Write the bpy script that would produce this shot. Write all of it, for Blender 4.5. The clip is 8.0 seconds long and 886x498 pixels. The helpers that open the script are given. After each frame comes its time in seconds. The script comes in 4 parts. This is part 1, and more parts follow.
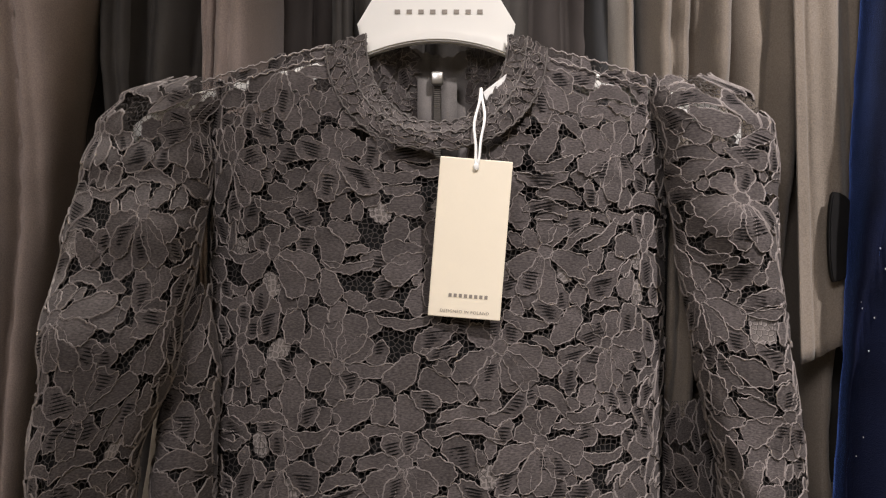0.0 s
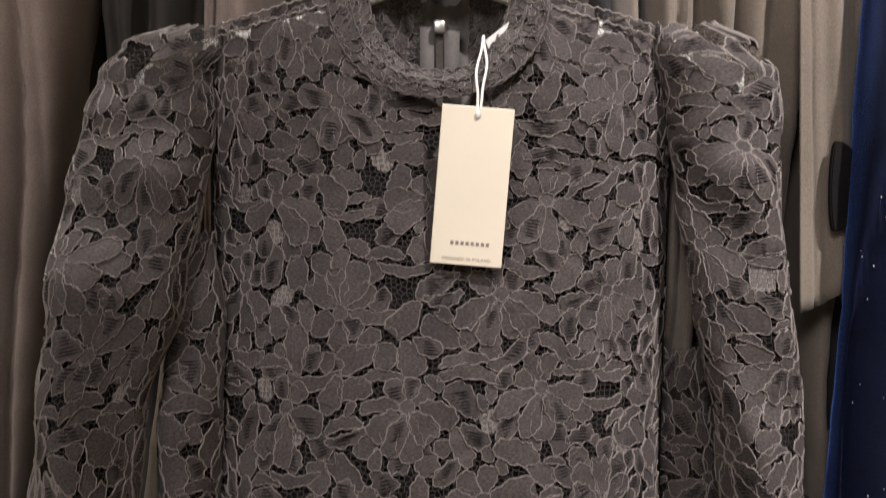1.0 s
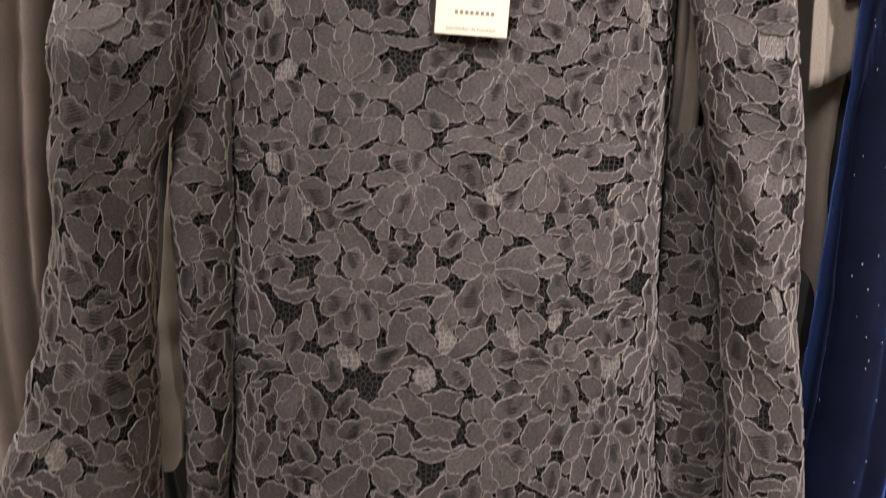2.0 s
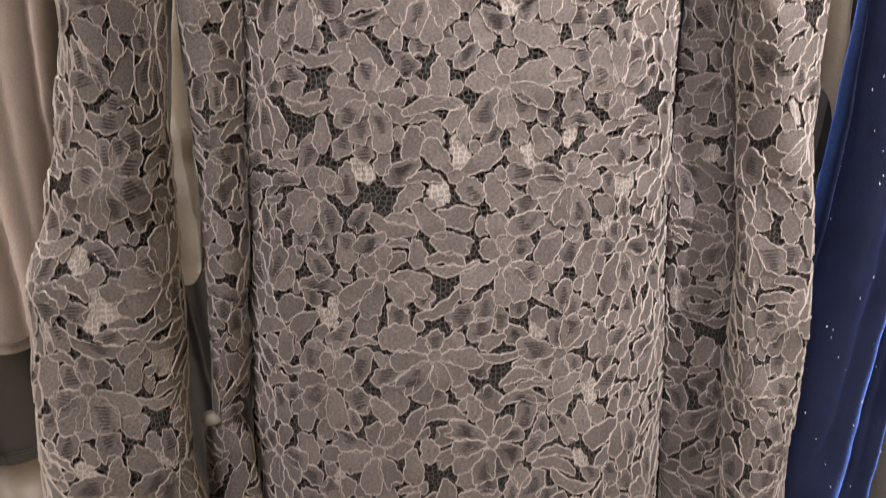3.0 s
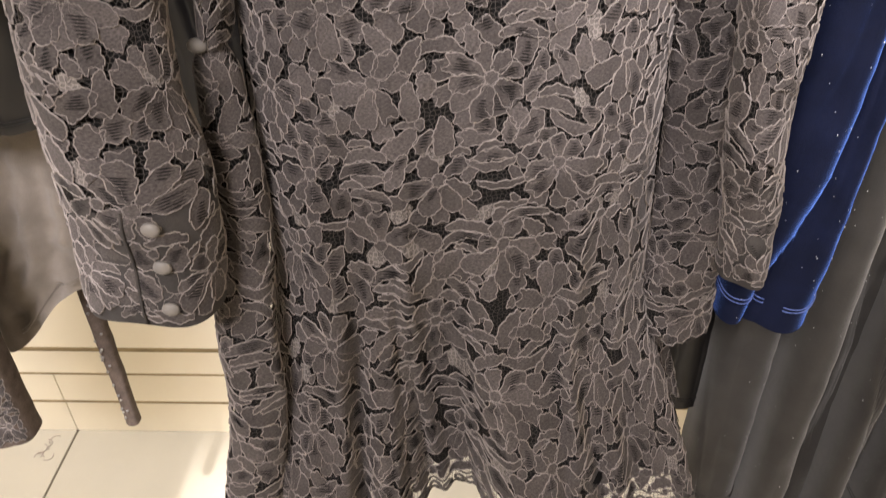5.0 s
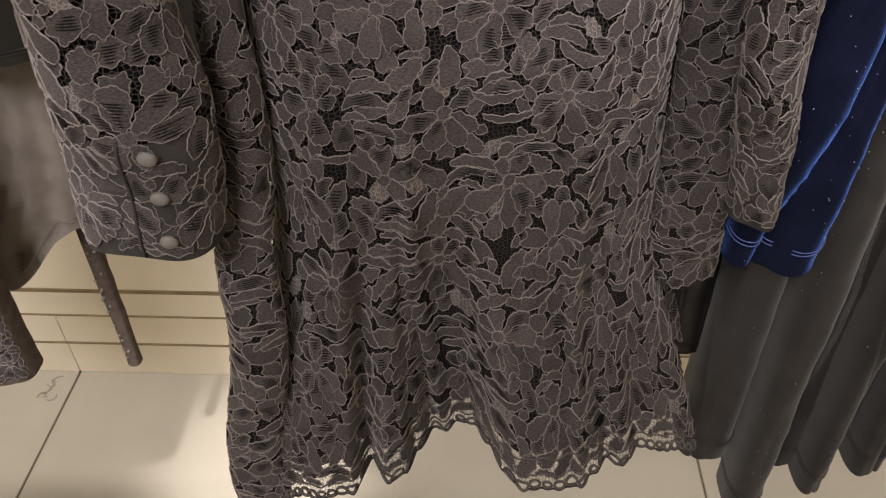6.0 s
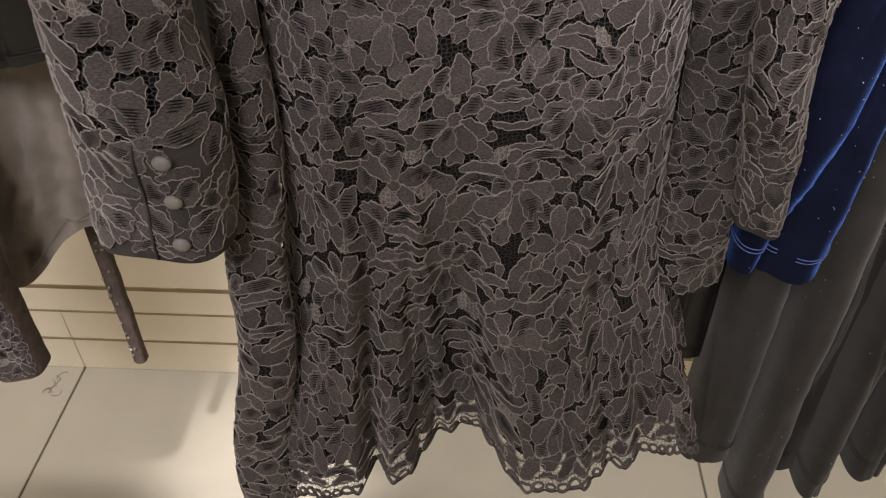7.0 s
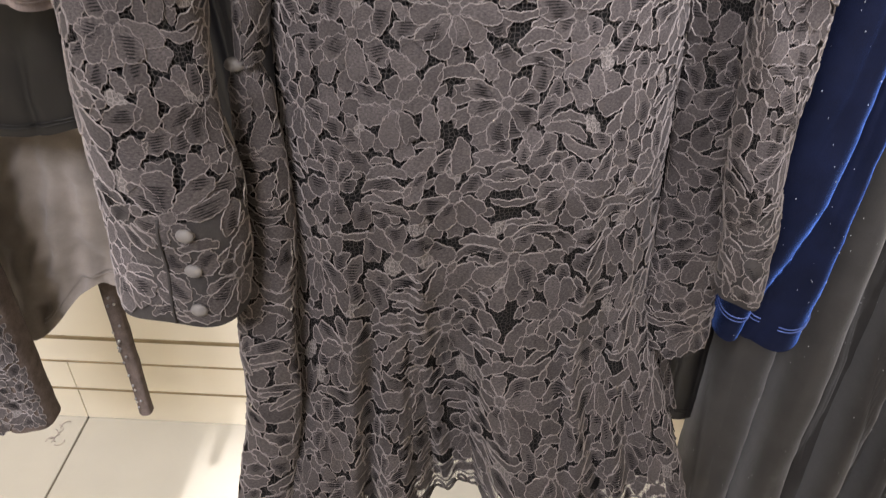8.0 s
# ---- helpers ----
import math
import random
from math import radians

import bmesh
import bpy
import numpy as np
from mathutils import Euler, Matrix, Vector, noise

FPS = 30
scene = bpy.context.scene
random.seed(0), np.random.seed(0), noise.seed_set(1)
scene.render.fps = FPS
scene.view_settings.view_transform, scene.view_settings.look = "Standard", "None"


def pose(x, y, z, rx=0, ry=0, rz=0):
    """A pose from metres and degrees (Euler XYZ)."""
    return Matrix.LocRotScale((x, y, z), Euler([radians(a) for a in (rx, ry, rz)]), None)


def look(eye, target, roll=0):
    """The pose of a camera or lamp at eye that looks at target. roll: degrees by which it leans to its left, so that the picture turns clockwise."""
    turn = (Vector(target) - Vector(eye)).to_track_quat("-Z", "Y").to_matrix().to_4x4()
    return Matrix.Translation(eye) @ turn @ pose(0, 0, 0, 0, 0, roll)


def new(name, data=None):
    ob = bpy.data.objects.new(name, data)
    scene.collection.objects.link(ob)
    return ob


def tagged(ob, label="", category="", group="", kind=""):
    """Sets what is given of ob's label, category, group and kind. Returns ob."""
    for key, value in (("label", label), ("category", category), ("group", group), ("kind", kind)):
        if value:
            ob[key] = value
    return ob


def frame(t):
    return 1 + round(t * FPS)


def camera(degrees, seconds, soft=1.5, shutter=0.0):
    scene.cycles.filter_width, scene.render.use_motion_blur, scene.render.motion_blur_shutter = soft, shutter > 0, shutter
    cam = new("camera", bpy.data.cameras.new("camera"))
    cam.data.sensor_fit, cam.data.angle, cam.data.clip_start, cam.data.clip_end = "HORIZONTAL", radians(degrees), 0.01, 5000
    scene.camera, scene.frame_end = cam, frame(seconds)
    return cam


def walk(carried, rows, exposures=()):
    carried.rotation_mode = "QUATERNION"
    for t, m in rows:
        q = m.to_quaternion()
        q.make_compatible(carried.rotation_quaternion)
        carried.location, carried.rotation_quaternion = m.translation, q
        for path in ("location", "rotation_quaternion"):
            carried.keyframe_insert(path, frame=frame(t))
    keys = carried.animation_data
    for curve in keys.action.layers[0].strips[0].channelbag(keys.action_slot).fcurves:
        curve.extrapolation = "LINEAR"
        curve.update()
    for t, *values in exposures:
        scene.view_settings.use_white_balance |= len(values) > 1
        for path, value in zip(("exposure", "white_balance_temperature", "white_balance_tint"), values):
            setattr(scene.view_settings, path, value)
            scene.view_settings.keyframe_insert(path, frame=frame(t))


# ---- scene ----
cam = camera(57.3, 8.0, soft=1.2, shutter=0.4)
METRES, EYE, TILT, LEAN, TURN = 0.28, 1.45, 0.0, 0.0, 0.0
ROWS = [
    (0.0, 0.0, 0.0, 0.0, -0.0, -0.0, 0.0),
    (0.5, 0.0089, -0.0081, 0.0013, 0.33, -0.78, -0.03),
    (1.0, 0.0077, -0.0138, -0.0373, 0.38, -2.49, -0.05),
    (1.5, 0.0198, -0.0276, -0.1339, 0.64, -7.47, 0.25),
    (3.0, -0.013, -0.0917, -0.3939, 1.02, -20.02, 0.79),
    (3.5, 0.0015, -0.0989, -0.4701, 1.27, -24.4, 1.11),
    (4.0, 0.0052, -0.1054, -0.5676, 1.45, -28.88, 1.3),
    (4.5, 0.0114, -0.1371, -0.6356, 1.65, -32.82, 1.21),
    (5.0, 0.0244, -0.1623, -0.6994, 1.91, -36.75, 1.1),
    (6.5, 0.0087, -0.1464, -0.7599, 2.65, -40.4, 0.47),
    (7.0, 0.0004, -0.1572, -0.7283, 2.9, -40.33, 0.29),
    (7.5, -0.0009, -0.1889, -0.6724, 3.07, -39.09, -0.02),
    (8.0, 0.0055, -0.2365, -0.5981, 3.43, -36.83, -0.31),
]
EXPOSURES = [
    (0.0, -0.32, 6500, 10), (1.0, -0.27, 6500, 10), (1.5, -0.18, 6500, 10), (3.0, 1.45, 6700, 10), (3.5, 1.47, 6700, 10), (4.0, 1.52, 6700, 10), (4.5, 1.50, 6650, 10),
    (5.0, 1.32, 6500, 10), (6.5, 0.25, 6500, 10), (7.0, 0.35, 6400, 10), (7.5, 0.78, 6200, 10), (8.0, 1.12, 6000, 10),
]
walk(cam, [(t, pose(0, 0, EYE, TILT, LEAN, TURN) @ pose(METRES * x, METRES * y, METRES * z, 90 + pitch, roll, yaw)) for t, x, y, z, yaw, pitch, roll in ROWS], EXPOSURES)

# ---- light ----
world = bpy.data.worlds.new("world")
scene.world = world
world.use_nodes = True
world.node_tree.nodes["Background"].inputs[0].default_value = (0.5, 0.48, 0.45, 1)
world.node_tree.nodes["Background"].inputs[1].default_value = 0.01


def lamp(name, kind, at, target, watts, size, colour=(1, 0.94, 0.935), angle=60):
    data = bpy.data.lights.new(name, kind)
    data.energy, data.color = watts, colour
    if kind == "SPOT":
        data.spot_size, data.spot_blend, data.shadow_soft_size = radians(angle), 1.0, size
    else:
        data.size = size
    ob = new(name, data)
    ob.matrix_world = look(at, target)
    return ob


lamp("spot_lamp", "SPOT", (0.72, -0.62, 2.92), (0.36, 0.5, 1.66), 295, 0.025, angle=32)
lamp("spot_lamp", "SPOT", (-0.46, -0.60, 2.92), (-0.37, 0.80, 0.0), 520, 0.05, angle=9)
# unseen fill, added for the general brightness from the front
lamp("shop_light", "AREA", (-0.7, -1.5, 2.9), (-0.4, 0.3, 0.6), 56, 1.0, (1, 0.955, 0.98))
# unseen fill, added to brighten the wall and floor behind the rail
lamp("shop_light", "AREA", (-0.3, 0.86, 2.9), (-0.3, 0.86, 0), 39, 0.2, (1, 0.95, 0.91))


# ---- materials ----
def material(name, colour, rough=0.85, spread=0.25, scale=30.0, weave=0.0, weave_scale=1500.0, bump=0.2, metal=0.0, sheen=0.0, sheen_tint=(1, 1, 1), stretch=(1, 1, 1)):
    m = bpy.data.materials.new(name)
    m.use_nodes = True
    nt = m.node_tree
    b = nt.nodes["Principled BSDF"]
    b.inputs["Roughness"].default_value, b.inputs["Metallic"].default_value = rough, metal
    b.inputs["Sheen Weight"].default_value = sheen
    b.inputs["Specular IOR Level"].default_value = 0.12 if rough >= 0.7 and not metal else 0.5
    b.inputs["Sheen Tint"].default_value = (*sheen_tint, 1)
    co = nt.nodes.new("ShaderNodeTexCoord")
    mp = nt.nodes.new("ShaderNodeMapping")
    mp.inputs["Scale"].default_value = stretch
    nt.links.new(co.outputs["Object"], mp.inputs[0])
    n1 = nt.nodes.new("ShaderNodeTexNoise")
    n1.inputs["Scale"].default_value, n1.inputs["Detail"].default_value = scale, 5
    n2 = nt.nodes.new("ShaderNodeTexNoise")
    n2.inputs["Scale"].default_value, n2.inputs["Detail"].default_value = weave_scale, 2
    for n in (n1, n2):
        nt.links.new(mp.outputs[0], n.inputs["Vector"])
    mixer = nt.nodes.new("ShaderNodeMath")
    mixer.operation = "MULTIPLY_ADD"
    mixer.inputs[1].default_value = weave
    nt.links.new(n2.outputs[0], mixer.inputs[0])
    nt.links.new(n1.outputs[0], mixer.inputs[2])
    ramp = nt.nodes.new("ShaderNodeMapRange")
    ramp.inputs["From Min"].default_value, ramp.inputs["From Max"].default_value = 0.3 + weave * 0.3, 0.7 + weave * 0.7
    ramp.inputs["To Min"].default_value, ramp.inputs["To Max"].default_value = 1 - spread, 1 + spread
    nt.links.new(mixer.outputs[0], ramp.inputs[0])
    col = nt.nodes.new("ShaderNodeMix")
    col.data_type, col.blend_type = "RGBA", "MULTIPLY"
    col.inputs["Factor"].default_value = 1
    col.inputs["A"].default_value = (*colour, 1)
    nt.links.new(ramp.outputs[0], col.inputs["B"])
    nt.links.new(col.outputs["Result"], b.inputs["Base Color"])
    bp = nt.nodes.new("ShaderNodeBump")
    bp.inputs["Strength"].default_value, bp.inputs["Distance"].default_value = bump, 0.0006
    nt.links.new(mixer.outputs[0], bp.inputs["Height"])
    nt.links.new(bp.outputs[0], b.inputs["Normal"])
    return m


M_CORD = material("lace_cord", (0.22, 0.192, 0.180), 0.7, 0.3, 200, 0.5, 3000, 0.5)
M_SLIT = material("openwork_shadow_cloth", (0.008, 0.007, 0.007), 0.95, 0.3, 100)
M_LINING = material("black_lining", (0.007, 0.0065, 0.0065), 0.75, 0.4, 40, 0.3, 900, 0.3)
M_CARD = material("cream_card", (0.80, 0.72, 0.58), 0.6, 0.03, 20, 0.2, 800, 0.1)
M_PLASTIC = material("ivory_plastic", (0.70, 0.68, 0.64), 0.35, 0.03, 10, 0, 100, 0.02)
M_FAINT = material("faint_print", (0.26, 0.23, 0.20), 0.7, 0.1)
M_PRINT = material("grey_print", (0.10, 0.09, 0.08), 0.7, 0.1)
M_STRING = material("white_string", (0.75, 0.74, 0.72), 0.8, 0.15, 300, 0.4, 3000, 0.4)
M_METAL = material("zip_metal", (0.45, 0.44, 0.43), 0.35, 0.1, 100, metal=1.0)
M_BUTTON = material("button_cover", (0.18, 0.165, 0.155), 0.6, 0.15, 80, 0.4, 1500, 0.3)
M_GREY = material("taupe_crepe", (0.19, 0.158, 0.128), 0.9, 0.32, 12, 1.3, 1150, 0.4, 0, 0.2)
M_BROWN = material("brown_grey_crepe", (0.26, 0.206, 0.182), 0.9, 0.30, 12, 1.3, 1150, 0.4, 0, 0.2)
M_DARK = material("charcoal_cloth", (0.048, 0.043, 0.039), 0.85, 0.3, 15, 0.5, 1500, 0.4)
M_BLACK = material("black_satin", (0.008, 0.007, 0.007), 0.45, 0.3, 15, 0.3, 1500, 0.2)
M_BLUE = material("blue_velvet", (0.004, 0.006, 0.020), 0.8, 0.45, 35, 0.8, 1200, 0.8, 0, 1.0, (0.16, 0.32, 1.0))
M_BLUE.node_tree.nodes["Principled BSDF"].inputs["Sheen Roughness"].default_value = 0.28
M_BLACKVELVET = material("black_velvet", (0.029, 0.0265, 0.0245), 0.85, 0.4, 25, 0.8, 1600, 0.5, 0, 0.4, (0.6, 0.58, 0.56))
M_PLUSH = material("grey_suede_cloth", (0.29, 0.25, 0.22), 0.95, 0.30, 26, 0.5, 1300, 1.0, 0, 0.4)
M_SASH = material("pale_taupe_crepe", (0.36, 0.32, 0.285), 0.9, 0.2, 20, 0.8, 1200, 0.4, 0, 0.2)
M_DARKBROWN = material("dark_brown_cloth", (0.045, 0.038, 0.035), 0.85, 0.25, 14, 0.5, 1500, 0.4)
M_BROWNLACE = material("brown_lace_ground", (0.11, 0.085, 0.072), 0.9, 0.4, 80, 0.6, 600, 0.8)
M_THREAD = material("blue_thread", (0.10, 0.14, 0.35), 0.8, 0.2, 300)
M_WALL = material("cream_wall_paint", (0.82, 0.75, 0.61), 0.55, 0.04, 4, 0.1, 300, 0.05)
M_FLOOR = material("cream_floor_tile", (0.33, 0.30, 0.245), 0.25, 0.06, 5, 0.1, 200, 0.02)
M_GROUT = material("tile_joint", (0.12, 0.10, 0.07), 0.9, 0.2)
M_CEIL = material("white_ceiling_paint", (0.8, 0.78, 0.74), 0.8, 0.03, 4)


def petal_material():
    """Matt ribbed cloth, each petal a little different."""
    m = material("lace_petal", (0.070, 0.060, 0.058), 0.9, 0.22, 45, 0.4, 900, 0.3, 0, 0.08, (0.8, 0.76, 0.74))
    nt = m.node_tree
    b = nt.nodes["Principled BSDF"]
    old = b.inputs["Base Color"].links[0].from_socket
    geo = nt.nodes.new("ShaderNodeNewGeometry")
    uv = nt.nodes.new("ShaderNodeUVMap")
    mp = nt.nodes.new("ShaderNodeMapping")
    mp.inputs["Scale"].default_value = (450, 1150, 1)
    rib = nt.nodes.new("ShaderNodeTexNoise")
    rib.inputs["Scale"].default_value, rib.inputs["Detail"].default_value = 1.0, 3
    nt.links.new(uv.outputs[0], mp.inputs[0])
    nt.links.new(mp.outputs[0], rib.inputs["Vector"])
    r1 = nt.nodes.new("ShaderNodeMapRange")
    r1.inputs["To Min"].default_value, r1.inputs["To Max"].default_value = 0.86, 1.14
    nt.links.new(geo.outputs["Random Per Island"], r1.inputs[0])
    r2 = nt.nodes.new("ShaderNodeMapRange")
    r2.inputs["From Min"].default_value, r2.inputs["From Max"].default_value = 0.3, 0.7
    r2.inputs["To Min"].default_value, r2.inputs["To Max"].default_value = 0.5, 1.5
    nt.links.new(rib.outputs[0], r2.inputs[0])
    mul = nt.nodes.new("ShaderNodeMath")
    mul.operation = "MULTIPLY"
    nt.links.new(r1.outputs[0], mul.inputs[0])
    nt.links.new(r2.outputs[0], mul.inputs[1])
    mix = nt.nodes.new("ShaderNodeMix")
    mix.data_type, mix.blend_type = "RGBA", "MULTIPLY"
    mix.inputs["Factor"].default_value = 1
    nt.links.new(old, mix.inputs["A"])
    nt.links.new(mul.outputs[0], mix.inputs["B"])
    nt.links.new(mix.outputs["Result"], b.inputs["Base Color"])
    return m


M_PETAL = petal_material()


def pale_net_material():
    m = bpy.data.materials.new("pale_net")
    m.use_nodes = True
    nt = m.node_tree
    b = nt.nodes["Principled BSDF"]
    b.inputs["Roughness"].default_value = 0.8
    b.inputs["Specular IOR Level"].default_value = 0.15
    uv = nt.nodes.new("ShaderNodeUVMap")
    vo = nt.nodes.new("ShaderNodeTexVoronoi")
    vo.feature, vo.voronoi_dimensions = "DISTANCE_TO_EDGE", "2D"
    vo.inputs["Scale"].default_value, vo.inputs["Randomness"].default_value = 300, 0.6
    nt.links.new(uv.outputs[0], vo.inputs["Vector"])
    ramp = nt.nodes.new("ShaderNodeValToRGB")
    ramp.color_ramp.elements[0].position, ramp.color_ramp.elements[0].color = 0.06, (0.235, 0.208, 0.196, 1)
    ramp.color_ramp.elements[1].position, ramp.color_ramp.elements[1].color = 0.16, (0.13, 0.114, 0.107, 1)
    nt.links.new(vo.outputs["Distance"], ramp.inputs[0])
    nt.links.new(ramp.outputs[0], b.inputs["Base Color"])
    return m


M_PALENET = pale_net_material()


# ---- mesh helpers ----
def mesh_object(name, verts, faces, mat, uv=None, smooth=True):
    me = bpy.data.meshes.new(name)
    me.from_pydata([tuple(v) for v in verts], [], faces)
    if uv is not None:
        layer = me.uv_layers.new(name="UVMap")
        idx = np.empty(len(me.loops), dtype=np.int32)
        me.loops.foreach_get("vertex_index", idx)
        layer.data.foreach_set("uv", np.asarray(uv, dtype=np.float32)[idx].ravel())
    if smooth:
        me.polygons.foreach_set("use_smooth", np.ones(len(me.polygons), dtype=bool))
    me.materials.append(mat)
    me.update()
    return new(name, me)


def part(name, bm, mat, parent, label="", smooth=True):
    me = bpy.data.meshes.new(name)
    bmesh.ops.recalc_face_normals(bm, faces=bm.faces)
    bm.to_mesh(me)
    bm.free()
    if smooth:
        for p in me.polygons:
            p.use_smooth = True
    me.materials.append(mat)
    ob = new(name, me)
    ob.parent = parent
    return tagged(ob, label) if label else ob


def thing(name, label, category, at=(0, 0, 0), group=""):
    ob = new(name)
    ob.empty_display_size = 0.05
    ob.location = at
    return tagged(ob, label, category, group)


def under(ob, parent, label=""):
    ob.parent = parent
    ob.matrix_parent_inverse = Matrix.Translation(parent.location).inverted()
    return tagged(ob, label) if label else ob


def box(x0, x1, y0, y1, z0, z1, bevel=0.0, seg=2):
    bm = bmesh.new()
    bmesh.ops.create_cube(bm, size=1)
    for v in bm.verts:
        v.co = Vector((x0 + (v.co.x + 0.5) * (x1 - x0), y0 + (v.co.y + 0.5) * (y1 - y0), z0 + (v.co.z + 0.5) * (z1 - z0)))
    if bevel:
        bmesh.ops.bevel(bm, geom=bm.edges[:], offset=bevel, segments=seg, affect="EDGES", profile=0.5)
    return bm


def sheet(name, fn, u, v, mat, thick=0.0):
    """A cloth sheet from fn(u, v) over the grid of u and v."""
    U, V = np.meshgrid(u, v)
    P = fn(U.ravel(), V.ravel())
    nu, nv = len(u), len(v)
    i = np.arange(nu * nv).reshape(nv, nu)
    q = np.stack([i[:-1, :-1], i[:-1, 1:], i[1:, 1:], i[1:, :-1]], -1).reshape(-1, 4)
    ob = mesh_object(name, P, q.tolist(), mat, np.stack([U.ravel(), V.ravel()], -1))
    if thick:
        so = ob.modifiers.new("thickness", "SOLIDIFY")
        so.thickness, so.offset = thick, 0
    return ob


def smooth_interp(x, xs, ys):
    """Cosine-eased interpolation."""
    xs, ys = np.asarray(xs, float), np.asarray(ys, float)
    x = np.clip(x, xs[0], xs[-1])
    k = np.clip(np.searchsorted(xs, x, side="right") - 1, 0, len(xs) - 2)
    f = (x - xs[k]) / (xs[k + 1] - xs[k])
    f = f * f * (3 - 2 * f)
    return ys[k] * (1 - f) + ys[k + 1] * f


# ---- the shop: floor, walls, ceiling ----
WALL_Y = 1.022
SIDE_X, BACK_Y, TOP_Z = 2.6, -3.4, 3.0
floor = part("floor", box(-SIDE_X, SIDE_X, BACK_Y, WALL_Y, -0.05, -0.004), M_GROUT, None, "", False)
tagged(floor, "glossy cream stone floor tiles with thin dark joints", "floor", kind="structure")
for i in range(-3, 4):
    for j in range(-3, 2):
        x0, y0 = -0.788 + i * 1.2, WALL_Y - 1.2 + j * 1.2
        a0, a1, b0, b1 = max(x0 + 0.002, -SIDE_X), min(x0 + 1.198, SIDE_X), max(y0 + 0.002, BACK_Y), min(y0 + 1.198, WALL_Y)
        if a1 - a0 > 0.05 and b1 - b0 > 0.05:
            t = part("floor_tile", box(a0, a1, b0, b1, -0.004, 0.0, 0.0012, 1), M_FLOOR, floor, "", False)
wall = part("wall_north", box(-SIDE_X, SIDE_X, WALL_Y, WALL_Y + 0.12, 0, TOP_Z), M_WALL, None, "", False)
tagged(wall, "cream painted shop wall behind the clothes rail", "wall", kind="structure")
for nm, b in (("wall_west", (-SIDE_X - 0.12, -SIDE_X, BACK_Y, WALL_Y, 0, TOP_Z)), ("wall_east", (SIDE_X, SIDE_X + 0.12, BACK_Y, WALL_Y, 0, TOP_Z)), ("wall_south", (-SIDE_X, SIDE_X, BACK_Y - 0.12, BACK_Y, 0, TOP_Z))):
    tagged(part(nm, box(*b), M_WALL, None, "", False), "plain cream painted shop wall", "wall", kind="structure")
tagged(part("ceiling", box(-SIDE_X, SIDE_X, BACK_Y, WALL_Y, TOP_Z, TOP_Z + 0.1), M_CEIL, None, "", False), "plain white shop ceiling", "ceiling", kind="structure")


# brown that paints the shade in the grooves between the skirting boards
M_GROOVE_SHADE = material("groove_shade_brown", (0.26, 0.20, 0.115), 0.8, 0.15, 30)


def skirting():
    sk = thing("baseboard", "stepped cream skirting boards stacked along the wall", "baseboard", (0, WALL_Y, 0))
    sk["kind"] = "structure"
    z = 0.0
    for k, (h, out) in enumerate(((0.089, 0.0040), (0.077, 0.0056), (0.068, 0.0070), (0.70, 0.0090))):
        for a, b in ((-SIDE_X, -0.789), (-0.787, 0.9), (0.902, SIDE_X)) if k < 2 else ((-SIDE_X, SIDE_X),):
            o = part("board", box(a, b, WALL_Y - out, WALL_Y, z + 0.0005, z + h - 0.0005, 0.0003, 1), M_WALL, None, "", False)
            under(o, sk)
        z += h
        if k < 3:
            t = (0.0045, 0.0035, 0.009)[k]
            # thin strip in the shade colour, in place of a shadowed groove
            under(part("joint", box(-SIDE_X, SIDE_X, WALL_Y - out - 0.003, WALL_Y - 0.001, z - t, z, 0.0003, 1), M_GROOVE_SHADE, None, "", False), sk, "brown strip painting the shaded groove between skirting boards")


skirting()


# ---- lace ----
def half_width(f, width, blunt):
    """Half the width of a piece at f (0 base, 1 tip): blunt pieces are broad near the tip, the others are even."""
    f = np.clip(f, 0, 1)
    w = (2 * np.sqrt(f * (1 - f))) ** 0.72
    return width / 2 * w * ((0.45 + 0.62 * f ** 0.7) if blunt else 1.0)


def piece_ring(rng, length, width, blunt, bow, lobes, step=0.0014):
    """Outline of one petal, leaf or swag: its base at the origin, its tip along +v; point k faces point n - k."""
    n = 2 * int(max(8, min(26, (length + width) / step)))
    a = np.linspace(0, 2 * math.pi, n, endpoint=False)
    f = 0.5 - 0.5 * np.cos(a)
    off = bow * 4 * length * f * (1 - f)
    u = np.sign(np.sin(a)) * half_width(f, width, blunt)
    v = length * f
    if lobes == 1:
        v = v - length * 0.20 * np.exp(-((a - math.pi) / 0.26) ** 2)
    elif lobes == 2:
        v = v - length * 0.11 * np.clip((f - 0.6) / 0.4, 0, 1) * np.abs(np.sin((a - math.pi) * 2.6)) ** 2
    j = min(1.0, length / 0.02) * 0.00060
    w = np.array([rng.uniform(-j, j) for _ in range(n)]) + j * np.sin(a * rng.choice((5, 7, 9)) + rng.uniform(0, 6))
    w[0] = w[n // 2] = 0
    return np.stack([u + off + w * np.sin(a), v - w * np.cos(a)], -1)


